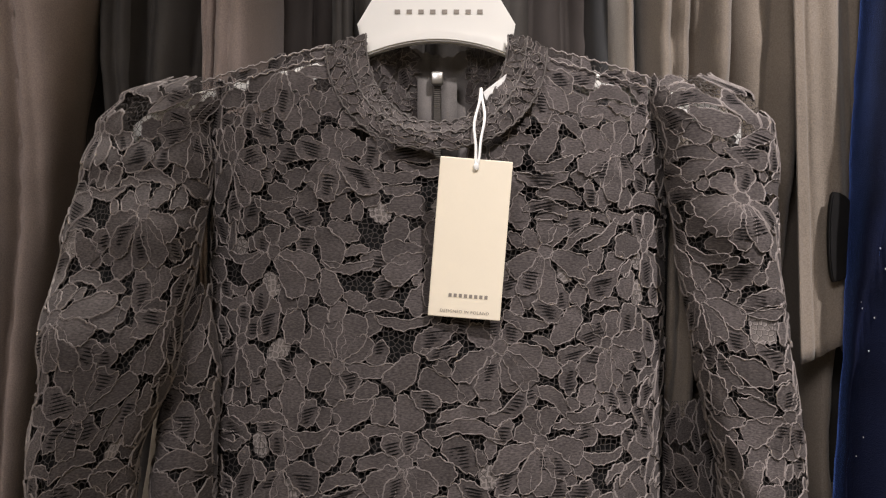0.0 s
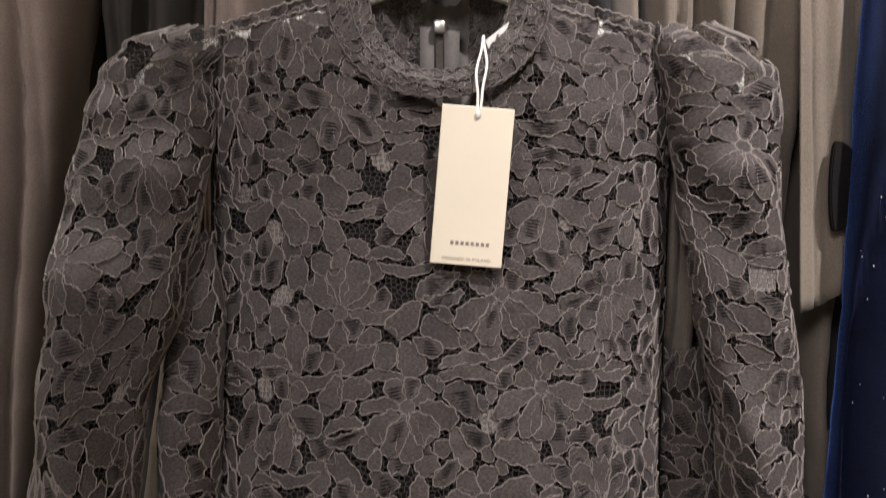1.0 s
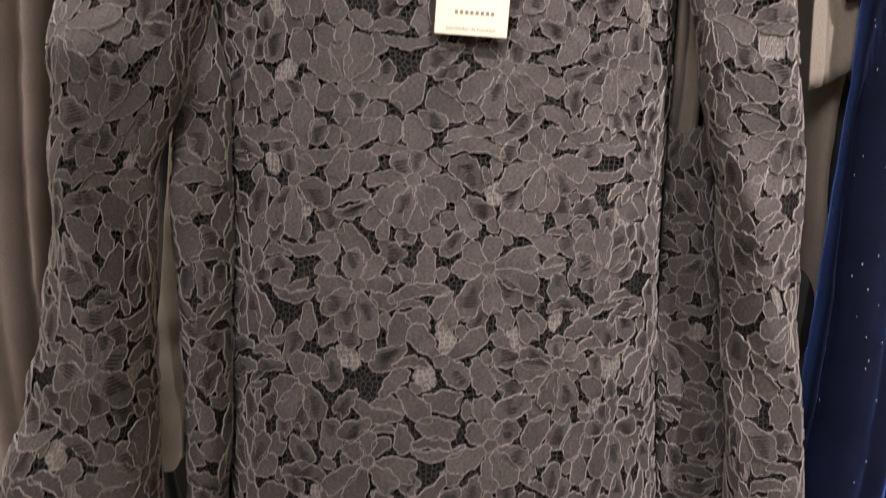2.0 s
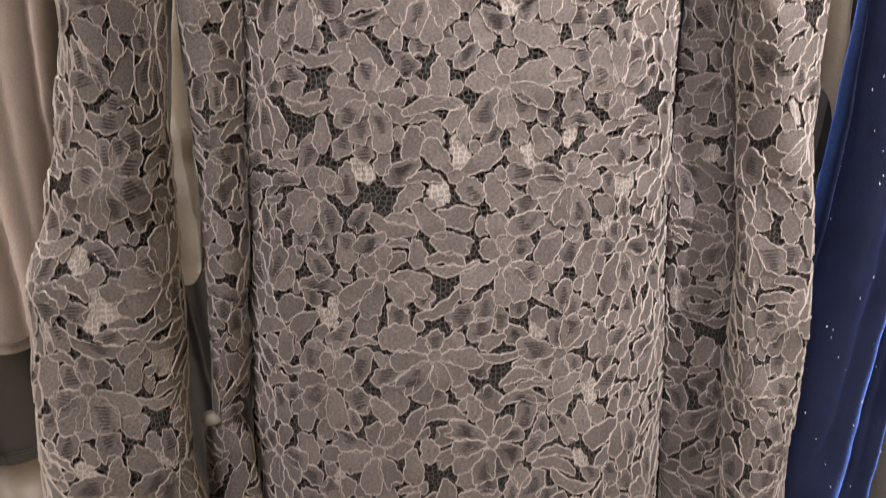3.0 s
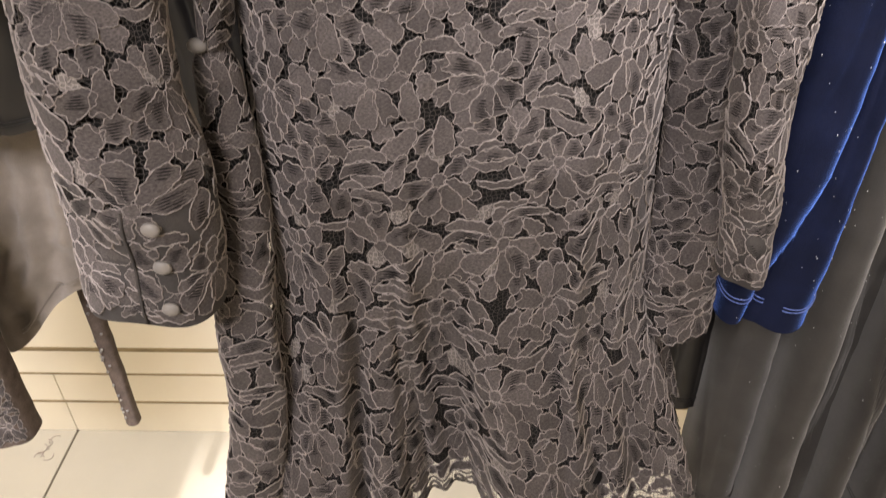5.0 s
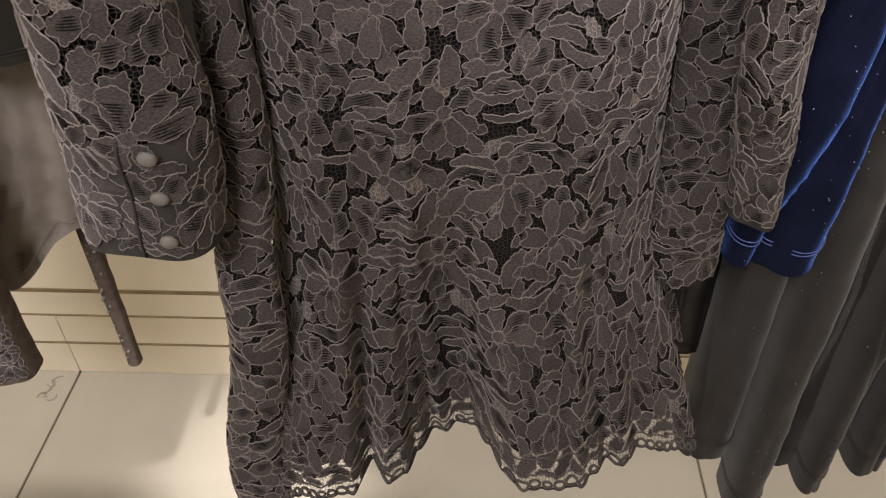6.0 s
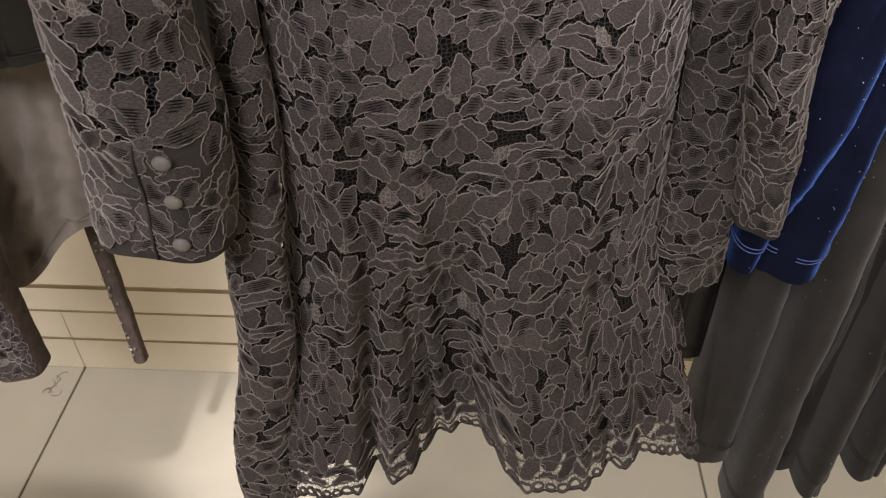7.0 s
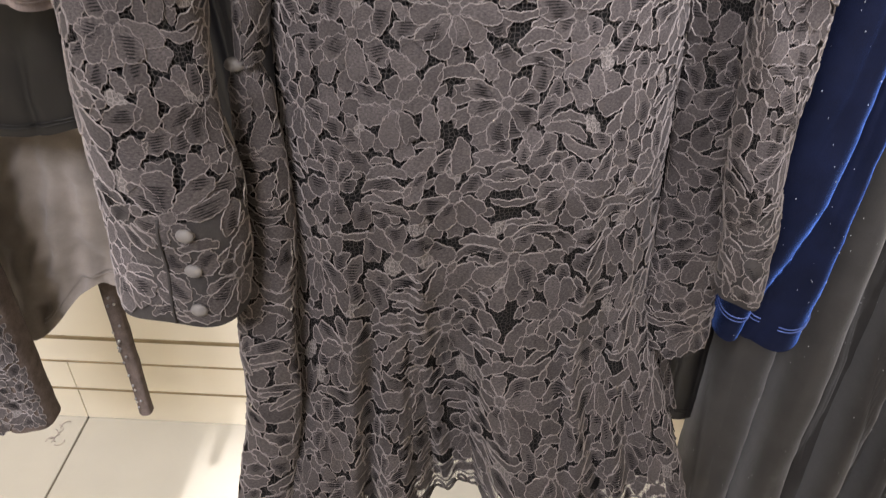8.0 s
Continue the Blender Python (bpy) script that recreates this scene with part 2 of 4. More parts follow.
def lace_cells(inside, u0, u1, v0, v1, seed, scale=1.0, flowers=True, finest=0.008):
    """Floral lace packed edge to edge: flowers of long petals in a half-drop repeat, then leaves and swags of falling size in the room left between them. inside(U, V) takes arrays."""
    rng = random.Random(seed)
    nr = np.random.RandomState(seed)
    g = 0.0008 * (0.6 if scale < 0.7 else 1.0)
    U = np.arange(u0, u1, g)
    V = np.arange(v0, v1, g)
    UU, VV = np.meshgrid(U, V)
    taken = ~inside(UU.ravel(), VV.ravel()).reshape(UU.shape)
    banned = taken.copy()
    out = []

    def put(kind, cu, cv, aim, length, width, blunt, bow, lobes, h, most):
        reach = 0.5 * length + width
        c, sn = math.cos(aim), math.sin(aim)
        mu, mv = cu + 0.5 * length * sn, cv + 0.5 * length * c
        i0, i1 = max(0, int((mv - reach - v0) / g)), int((mv + reach - v0) / g) + 2
        j0, j1 = max(0, int((mu - reach - u0) / g)), int((mu + reach - u0) / g) + 2
        pu, pv = UU[i0:i1, j0:j1] - cu, VV[i0:i1, j0:j1] - cv
        if pu.size < 4 or mu < u0 or mu > u1 or mv < v0 or mv > v1:
            return False
        lu, lv = pu * c - pv * sn, pu * sn + pv * c
        f = lv / length
        hit = (f > 0) & (f < 1) & (np.abs(lu - bow * 4 * length * f * (1 - f)) < half_width(f, width, blunt))
        total = hit.sum()
        if total < 3 or (hit & taken[i0:i1, j0:j1]).sum() > most * total or (hit & banned[i0:i1, j0:j1]).sum() > 0.06 * total:
            return False
        taken[i0:i1, j0:j1] |= hit
        if kind == "gap":
            return True
        R = piece_ring(rng, length, width, blunt, bow, lobes, 0.0014 * max(scale, 0.6))
        Q = np.stack([cu + R[:, 0] * c + R[:, 1] * sn, cv - R[:, 0] * sn + R[:, 1] * c], -1)
        out.append((kind, Q, np.array([mu, mv]), h, rng.random(), rng.random()))
        return True

    k1 = scale
    if flowers:
        # small patches of paler net
        for _ in range(int(190 * (u1 - u0) * (v1 - v0))):
            put("bare", rng.uniform(u0, u1), rng.uniform(v0 + 0.1, v1), rng.uniform(-1, 1), rng.uniform(0.011, 0.018), rng.uniform(0.007, 0.012), False, 0, 0, 0.0, 0.1)
        row, v = 0, v0 - 0.03
        while v < v1 + 0.04:
            u = u0 - 0.04 + (0.042 if row % 2 else 0)
            while u < u1 + 0.04:
                cu, cv = u + rng.uniform(-0.010, 0.010), v + rng.uniform(-0.008, 0.008)
                aim = rng.gauss(0, 0.35) + (math.pi if rng.random() < 0.25 else 0)
                put("heart", cu, cv - 0.0045, 0, 0.0095, 0.0095, False, 0, 0, 0.0012, 0.3)
                # a fan of long lobed petals, a second tier behind it, short ones on the other side
                n = rng.choice((4, 5, 5, 6))
                for k in range(n):
                    a = aim + (k - (n - 1) / 2) * 0.56 + rng.uniform(-0.08, 0.08)
                    put("petal", cu + 0.004 * math.sin(a), cv + 0.004 * math.cos(a), a, rng.uniform(0.022, 0.031), rng.uniform(0.0145, 0.0190), True, rng.uniform(-0.07, 0.07), rng.choice((0, 0, 1, 2)), 0.0011 + 0.0004 * (k % 2), 0.40)
                for k in range(n - 1):
                    a = aim + (k - (n - 2) / 2) * 0.60 + rng.uniform(-0.1, 0.1)
                    put("petal", cu + 0.021 * math.sin(a), cv + 0.021 * math.cos(a), a, rng.uniform(0.017, 0.023), rng.uniform(0.013, 0.0165), True, rng.uniform(-0.06, 0.06), rng.choice((0, 1, 2)), 0.0003, 0.55)
                for k in range(3):
                    a = aim + math.pi + (k - 1) * rng.uniform(0.7, 0.95)
                    put("petal", cu + 0.004 * math.sin(a), cv + 0.004 * math.cos(a), a, rng.uniform(0.013, 0.020), rng.uniform(0.0115, 0.015), rng.random() < 0.6, rng.uniform(-0.12, 0.12), rng.choice((0, 0, 2)), 0.0007 + 0.0003 * (k % 2), 0.34)
                # an arch over a patch of fine net
                if rng.random() < 0.55:
                    su = cu + rng.choice((-1, 1)) * rng.uniform(0.034, 0.05)
                    sv = cv + rng.uniform(-0.02, 0.02)
                    if put("bare" if rng.random() < 0.3 else "gap", su, sv - 0.008, rng.uniform(-0.5, 0.5), 0.020, 0.017, False, 0, 0, 0.0, 0.35):
                        put("swag", su - 0.017, sv - 0.010, math.pi / 2, 0.034, 0.0065, False, -0.14, 0, 0.0008, 0.5)
                u += 0.084
            v += 0.061
            row += 1
    shapes = [(0.027, 0.0165, 420), (0.0225, 0.0145, 1400), (0.0185, 0.0125, 2400), (0.0135, 0.0098, 2200), (0.0095, 0.0072, 900)]
    area = (u1 - u0) * (v1 - v0) / (0.5 * k1 * k1)
    for level, (ln, wd, tries) in enumerate(shapes):
        if ln * k1 < finest:
            break
        free = np.flatnonzero(~taken)
        if not len(free):
            break
        for p in nr.choice(free, int(tries * area * 3) + 20):
            if taken.flat[p]:
                continue
            mu, mv = UU.flat[p], VV.flat[p]
            x = rng.random()
            length, width = k1 * ln * rng.uniform(0.85, 1.15), k1 * wd * rng.uniform(0.85, 1.15)
            if x < 0.36 and level < 4:
                aim, bow, width, blunt, lobes = math.pi / 2 + rng.gauss(0, 0.25), rng.uniform(0.10, 0.20) * rng.choice((1, 1, 1, -1)), width * 0.55, False, 0
                length *= 1.25
            else:
                swirl = 0.9 * math.sin(mu * 61 + 2 * math.sin(mv * 37 + seed))
                aim, bow, blunt, lobes = swirl + rng.gauss(0, 0.35) + (math.pi if rng.random() < 0.2 else 0), rng.uniform(-0.07, 0.07), rng.random() < 0.75, rng.choice((0, 0, 1, 2))
            put("leaf", mu - 0.5 * length * math.sin(aim), mv - 0.5 * length * math.cos(aim), aim, length, width, blunt, bow, lobes, rng.uniform(0.0, 0.0012), 0.17 if level < 3 else 0.12)
    return out


def lay_lace(cells, surf, parent):
    """Lay the pieces on the surface surf(u, v, h): cloth petals, raised cords round them, openwork slits and bare net."""
    UVH, faces, n0 = [], [], 0
    CUVH, cfaces, c0 = [], [], 0
    SUVH, sfaces, s0 = [], [], 0
    BUVH, bfaces, b0 = [], [], 0
    for kind, R, c, h, r1, r2 in cells:
        n = len(R)
        if kind == "bare":
            BUVH += [np.column_stack([c + (R - c) * 1.15, np.full(n, h)]), np.array([[c[0], c[1], h]])]
            bfaces += [(b0 + k, b0 + (k + 1) % n, b0 + n) for k in range(n)]
            b0 += n + 1
            continue
        m = n // 2
        mid = 0.5 * (R[1:m] + R[:m:-1])
        UVH += [np.column_stack([R, np.full(n, h)]), np.column_stack([mid, np.full(m - 1, h + 0.0003)])]
        q = n0 + n - 1
        faces += [(n0, n0 + 1, q + 1), (n0, q + 1, n0 + n - 1), (n0 + m, q + m - 1, n0 + m - 1), (n0 + m, n0 + m + 1, q + m - 1)]
        for k in range(1, m - 1):
            faces += [(n0 + k, n0 + k + 1, q + k + 1, q + k), (q + k, q + k + 1, n0 + n - k - 1, n0 + n - k)]
        n0 += n + m - 1
        T = np.roll(R, -1, 0) - np.roll(R, 1, 0)
        T /= np.maximum(np.hypot(T[:, 0], T[:, 1])[:, None], 1e-9)
        N = np.stack([T[:, 1], -T[:, 0]], -1)
        span = np.hypot(*(R[m] - R[0]))
        w = min(1.0, 0.55 + span / 0.04) * (0.00037 + 0.00012 * np.sin(np.arange(n) * 2.4 + r1 * 6)[:, None])
        CUVH += [np.column_stack([R + N * w, np.full(n, h - 0.0003)]), np.column_stack([R, np.full(n, h + 0.0008)]), np.column_stack([R - N * w, np.full(n, h)])]
        for k in range(n):
            a, b = c0 + k, c0 + (k + 1) % n
            cfaces += [(a, b, b + n, a + n), (a + n, b + n, b + 2 * n, a + 2 * n)]
        c0 += 3 * n
        wide = np.abs(R[1:m] - R[:m:-1]).max()
        if kind in ("petal", "leaf") and r1 < 0.46 and span > 0.014 and wide > 0.008:
            # a group of level slits, tapering to one end
            lo, hi = R[:, 1].min(), R[:, 1].max()
            rows = 4 + int(r2 * 5)
            first = lo + (hi - lo) * (0.12 + 0.30 * r2)
            for k in range(rows):
                v = first + k * 0.0019
                near = R[np.abs(R[:, 1] - v) < 0.0016, 0]
                if v > lo + 0.86 * (hi - lo) or len(near) < 2:
                    break
                left, right = near.min(), near.max()
                half = 0.5 * (right - left) * (0.26 + 0.50 * (1 - k / rows if r1 < 0.25 else (k + 1) / rows))
                p = 0.5 * (left + right) + (r1 - 0.2) * 0.5 * half
                t, sl = 0.00042, 0.25 * half * math.sin(r2 * 40)
                SUVH.append(np.array([[p - half, v - sl, h + 0.0006], [p - 0.3 * half, v - t - 0.3 * sl, h + 0.0006], [p + 0.4 * half, v - t + 0.4 * sl, h + 0.0006], [p + half, v + sl, h + 0.0006], [p + 0.3 * half, v + t + 0.3 * sl, h + 0.0006], [p - 0.4 * half, v + t - 0.4 * sl, h + 0.0006]]))
                sfaces.append(tuple(range(s0, s0 + 6)))
                s0 += 6
    for nm, arr, fc, mat, lab in (("lace_petals", UVH, faces, M_PETAL, "matt charcoal lace petals"), ("lace_cord", CUVH, cfaces, M_CORD, "grey raised cord outlining the petals"), ("lace_openwork", SUVH, sfaces, M_SLIT, "dark openwork slits"), ("pale_net", BUVH, bfaces, M_PALENET, "pale grey net showing between petals")):
        if arr:
            A = np.concatenate(arr)
            ob = mesh_object(nm, surf(A[:, 0], A[:, 1], A[:, 2]), fc, mat, A[:, :2])
            tagged(under(ob, parent, lab), kind="stuff")


# spots on the shoulders where only net covers the hanger
OPEN_SPOTS = ((-0.200, 1.543, 0.010), (-0.155, 1.554, 0.007), (-0.107, 1.569, 0.008), (-0.089, 1.573, 0.005), (0.079, 1.576, 0.007), (0.103, 1.572, 0.006), (0.172, 1.556, 0.007), (0.203, 1.545, 0.008))


def clear_of_spots(p):
    keep = np.ones(len(p), dtype=bool)
    for x, z, r in OPEN_SPOTS:
        keep &= ((p[:, 0] - x) / r) ** 2 + ((p[:, 2] - z + 0.25 * (p[:, 0] - x) * np.sign(x)) / (0.5 * r)) ** 2 > 1
    return keep


def raised(base):
    """surf(u, v, h) from base(u, v): moved h along the normal, towards the viewer."""
    def surf(u, v, h):
        e = 0.0008
        p = base(u, v)
        n = np.cross(base(u + e, v) - base(u - e, v), base(u, v + e) - base(u, v - e))
        n /= np.maximum(np.linalg.norm(n, axis=1)[:, None], 1e-12)
        return p + n * np.asarray(h)[:, None] * LACE_SIDE
    return surf


LACE_SIDE = -1.0

# ---- the lace dress ----
ZTOP = 1.60
BODY_Z = (0.54, 0.62, 0.75, 0.80, 0.88, 0.95, 1.06, 1.15, 1.26, 1.33, 1.45, 1.60)
BODY_W = (0.208, 0.196, 0.166, 0.158, 0.153, 0.151, 0.150, 0.148, 0.147, 0.149, 0.154, 0.156)
BODY_Y = (0.430, 0.436, 0.452, 0.450, 0.445, 0.440, 0.460, 0.472, 0.483, 0.495, 0.510, 0.515)
BODY_D = (0.030, 0.034, 0.045, 0.050, 0.050, 0.048, 0.046, 0.044, 0.042, 0.040, 0.036, 0.030)
TURNED = (0.0, 0.06, 0.16, 0.20, 0.20, 0.20, 0.20, 0.20, 0.16, 0.12, 0.08, 0.05)
FOLD_S = (-1.0, -0.745, -0.545, -0.48, -0.39, -0.33, -0.29, -0.22, -0.142, -0.07, -0.01, 0.05, 0.13, 0.252, 0.415, 0.467, 0.572, 0.62, 0.81, 1.0)
FOLD_D = (-0.060, -0.047, -0.030, 0.008, -0.024, -0.012, 0.018, 0.048, 0.056, 0.048, 0.022, -0.004, -0.020, -0.026, -0.010, 0.013, 0.012, 0.022, 0.010, -0.005)


def body_front(u, v):
    z = ZTOP - v
    w, d = np.interp(z, BODY_Z, BODY_W), np.interp(z, BODY_Z, BODY_D)
    s = u / (1.2 * w)
    o = np.maximum(np.abs(s) - 1, 0)
    sc = np.clip(s, -1, 1)
    x = w * (1.25 * sc - 0.25 * sc ** 3) - np.sign(s) * o * 0.1
    y = np.interp(z, BODY_Z, BODY_Y) + d * sc ** 4 + o * w * 1.2
    k = np.clip((0.87 - z) / 0.30, 0, 1.1)
    y += smooth_interp(sc, FOLD_S, FOLD_D) * k ** 0.9 + x * np.interp(z, BODY_Z, TURNED)
    y -= 0.011 * np.clip((1.0 - z) / 0.15, 0, 1) * (np.exp(-((x + 0.045) / 0.007) ** 2) + np.exp(-((x - 0.088) / 0.007) ** 2) + 0.7 * np.exp(-((x - 0.128) / 0.008) ** 2) + 0.6 * np.exp(-((x + 0.105) / 0.010) ** 2))
    y += np.clip((1.15 - z) / 0.5, 0, 1) * 0.0045 * (np.sin(sc * 17 + 1.0 + z * 2) + 0.5 * np.sin(sc * 31 + z * 3)) * (1 - sc ** 2)
    y += 0.0022 * np.sin(x * 41 + 2.0 * np.sin(z * 9)) * np.sin(z * 13 + 1) + 0.0008 * np.sin(x * 90 + z * 40)
    y += np.clip((z - 1.50) / 0.08, 0, 2) ** 2 * 0.014
    y += 0.0008 * np.clip((z - 0.8) / 0.3, 0.1, 1) * np.sin(x * 230 + 3 * np.sin(z * 80)) * np.sin(z * 210 + 3 * np.sin(x * 95))
    x = x + np.interp(z, (0.56, 0.75, 0.95), (0.024, 0.002, 0.0))
    return np.stack([x, y, z], -1)


def body_back(u, v):
    p = body_front(u, v)
    z = p[:, 2]
    w, d = np.interp(z, BODY_Z, BODY_W), np.interp(z, BODY_Z, BODY_D)
    s = np.clip(u / (1.2 * w), -1, 1)
    y = np.interp(z, BODY_Z, BODY_Y) + d * (2 - s ** 4) + np.clip((0.84 - z) / 0.26, 0, 1) * 0.05 * np.maximum(0.3, 1 - s ** 2) + p[:, 0] * np.interp(z, BODY_Z, TURNED)
    return np.stack([p[:, 0], y, z], -1)


def neck_z(x):
    a = np.abs(x + 0.004 * np.exp(-(x / 0.08) ** 2))
    return np.where(a < 0.066, 1.514 + (a / 0.066) ** 3.6 * 0.071, 1.585 - (a - 0.066) * 0.26)


def hem_z(u):
    return 0.564 + 0.004 * np.abs(np.sin(u * 95))


def net_material():
    m = bpy.data.materials.new("lace_net")
    m.use_nodes = True
    nt = m.node_tree
    b = nt.nodes["Principled BSDF"]
    b.inputs["Base Color"].default_value = (0.062, 0.054, 0.051, 1)
    b.inputs["Roughness"].default_value = 0.85
    b.inputs["Specular IOR Level"].default_value = 0.1
    co = nt.nodes.new("ShaderNodeUVMap")
    vo = nt.nodes.new("ShaderNodeTexVoronoi")
    vo.feature = "DISTANCE_TO_EDGE"
    vo.voronoi_dimensions = "2D"
    vo.inputs["Scale"].default_value, vo.inputs["Randomness"].default_value = 300, 0.8
    nt.links.new(co.outputs[0], vo.inputs["Vector"])
    cut = nt.nodes.new("ShaderNodeMath")
    cut.operation = "LESS_THAN"
    cut.inputs[1].default_value = 0.065
    nt.links.new(vo.outputs["Distance"], cut.inputs[0])
    nt.links.new(cut.outputs[0], b.inputs["Alpha"])
    return m


M_NET = net_material()


def dress_body(parent, offset, seed, u_lim=None, lace=True):
    o = np.array(offset)
    global LACE_SIDE
    front = lambda u, v: body_front(u, v) + o
    back = lambda u, v: body_back(u, v) + o
    LACE_SIDE = -1.0
    rows = np.linspace(0, 1, 120)

    def fz(fn, top, bottom, us, nm, mat, lab, holder=None):
        def f(u, v):
            zt, zb = top(u), bottom(u)
            z = zt + (zb - zt) * v
            w = np.interp(z, BODY_Z, BODY_W)
            return fn(u / 0.18 * 1.2 * w, ZTOP - z)
        ob = sheet(nm, f, us, rows, mat)
        lay = ob.data.uv_layers[0]
        idx = np.empty(len(ob.data.loops), dtype=np.int32)
        ob.data.loops.foreach_get("vertex_index", idx)
        co = np.array([(q.co.x, q.co.z) for q in ob.data.vertices], dtype=np.float32)
        lay.data.foreach_set("uv", co[idx].ravel())
        return under(ob, holder or parent, lab)

    us = np.linspace(-0.18, 0.18, 90)
    shoulder = lambda u: neck_z(u / 0.18 * 0.152)
    bodice = fz(front, lambda u: shoulder(u) - 0.009, lambda u: hem_z(u), us, "bodice", M_NET, "charcoal lace bodice and skirt on black net")
    fz(lambda u, v: front(u, v) + np.array([0, 0.005, 0]), lambda u: np.minimum(shoulder(u) - 0.034, 1.528), lambda u: 0.60 + 0 * u, us, "lining", M_LINING, "black lining under the lace", bodice)
    rear = fz(back, lambda u: 1.545 + 0 * u, lambda u: hem_z(u + 0.01) + 0.012, us, "back_panel", M_NET, "fine black net back of the dress")
    fz(lambda u, v: back(u, v) + np.array([0, -0.004, 0]), lambda u: 1.54 + 0 * u, lambda u: 0.61 + 0 * u, us, "back_lining", M_LINING, "black lining at the back", rear)
    lim = lambda v: 1.2 * np.interp(ZTOP - v, BODY_Z, BODY_W) * 1.08

    longer = lambda v: v + np.maximum(v - 0.70, 0) * 0.4

    def inside(u, v):
        v = longer(v)
        z = ZTOP - v
        p = body_front(u, v)
        ok = (z > 0.573) & (np.abs(u) < lim(v)) & (z < neck_z(p[:, 0]) - 0.001) & clear_of_spots(p)
        return ok & (np.abs(u) > u_lim) if u_lim else ok
    cells = lace_cells(inside, -0.27, 0.27, 0.0, 1.04, seed)
    lay_lace(cells, raised(lambda u, v: front(u, longer(v))), bodice)


def sleeve_surface(zs, cx, cy, rx, ry, wrinkle, seed, R=0.036):
    def f(u, v):
        z = ZTOP - v
        ip = lambda t: smooth_interp(z, zs, t)
        phi = u / R
        x = ip(cx) + ip(rx) * np.sin(phi)
        y = ip(cy) - ip(ry) * np.cos(phi)
        k = wrinkle * np.clip((1.57 - z) / 0.05, 0, 1)
        x = x + k * 0.5 * np.sin(phi * 2 + z * 31 + seed)
        y = y + k * (np.sin(phi * 3 + z * 23 + seed) + 0.8 * np.sin(z * 75 + phi * 1.3 + seed) * np.cos(phi))
        return np.stack([x, y, z], -1)
    return f


def dress_sleeve(parent, surf, z_top, z_bot, seed, span=0.075, R=0.036, name="sleeve"):
    us = np.linspace(-math.pi * R, math.pi * R, 49)
    vs = np.linspace(ZTOP - z_top + 0.003, ZTOP - z_bot, 90)
    tube_part = under(sheet(name, surf, us, vs, M_NET), parent, "charcoal lace on fine black net")

    def inner(u, v):
        p = surf(u, v)
        c = 0.5 * (surf(u, v) + surf(u + math.pi * R, v))
        return c + (p - c) * 0.86
    under(sheet("lining", inner, us, vs[6:-1], M_LINING), tube_part, "dark inner lining")
    inside = lambda u, v: (np.abs(u) < span) & (ZTOP - v > z_bot + 0.002) & (ZTOP - v < z_top - 0.003) & clear_of_spots(surf(u, v))
    cells = lace_cells(inside, -0.12, 0.12, ZTOP - z_top, ZTOP - z_bot, seed, 1.0, span > 0.05)
    lay_lace(cells, raised(surf), tube_part)


def sleeve_left():
    return sleeve_surface((0.880, 0.94, 1.0, 1.04, 1.10, 1.155, 1.21, 1.24, 1.33, 1.39, 1.45, 1.50, 1.53, 1.55, 1.566),
                          (-0.217, -0.214, -0.213, -0.218, -0.220, -0.219, -0.210, -0.206, -0.206, -0.195, -0.190, -0.190, -0.190, -0.179, -0.160),
                          (0.388, 0.390, 0.398, 0.404, 0.414, 0.425, 0.436, 0.443, 0.464, 0.479, 0.500, 0.522, 0.530, 0.535, 0.540),
                          (0.047, 0.049, 0.050, 0.048, 0.045, 0.042, 0.034, 0.031, 0.029, 0.038, 0.039, 0.040, 0.036, 0.034, 0.018),
                          (0.026, 0.028, 0.030, 0.031, 0.032, 0.032, 0.032, 0.030, 0.031, 0.033, 0.030, 0.026, 0.022, 0.016, 0.004), 0.0042, 0.4, 0.044)


def sleeve_right():
    return sleeve_surface((0.85, 0.90, 0.96, 1.01, 1.06, 1.14, 1.23, 1.285, 1.395, 1.455, 1.50, 1.53, 1.55, 1.568),
                          (0.219, 0.214, 0.207, 0.207, 0.208, 0.208, 0.206, 0.201, 0.191, 0.185, 0.182, 0.180, 0.172, 0.158),
                          (0.470, 0.468, 0.470, 0.476, 0.484, 0.495, 0.509, 0.514, 0.522, 0.528, 0.535, 0.538, 0.540, 0.540),
                          (0.018, 0.020, 0.020, 0.020, 0.023, 0.023, 0.023, 0.024, 0.029, 0.033, 0.036, 0.036, 0.033, 0.018),
                          (0.024, 0.024, 0.025, 0.026, 0.027, 0.028, 0.030, 0.030, 0.030, 0.028, 0.026, 0.022, 0.016, 0.004), 0.0032, 2.1, 0.030)


def side_fold():
    return sleeve_surface((1.05, 1.10, 1.20, 1.30, 1.37, 1.43), (-0.160, -0.158, -0.155, -0.157, -0.155, -0.152),
                          (0.455, 0.460, 0.475, 0.490, 0.500, 0.512), (0.010, 0.010, 0.013, 0.018, 0.016, 0.004), (0.02, 0.022, 0.025, 0.025, 0.02, 0.006), 0.001, 1.0, 0.02)


def belt_surface():
    return sleeve_surface((0.50, 0.56, 0.80, 0.95, 1.03, 1.056), (-0.204, -0.197, -0.170, -0.159, -0.161, -0.163),
                          (0.400, 0.402, 0.415, 0.432, 0.445, 0.447), (0.020, 0.026, 0.023, 0.019, 0.015, 0.008), (0.012, 0.014, 0.015, 0.015, 0.012, 0.006), 0.0014, 0.5, 0.02)


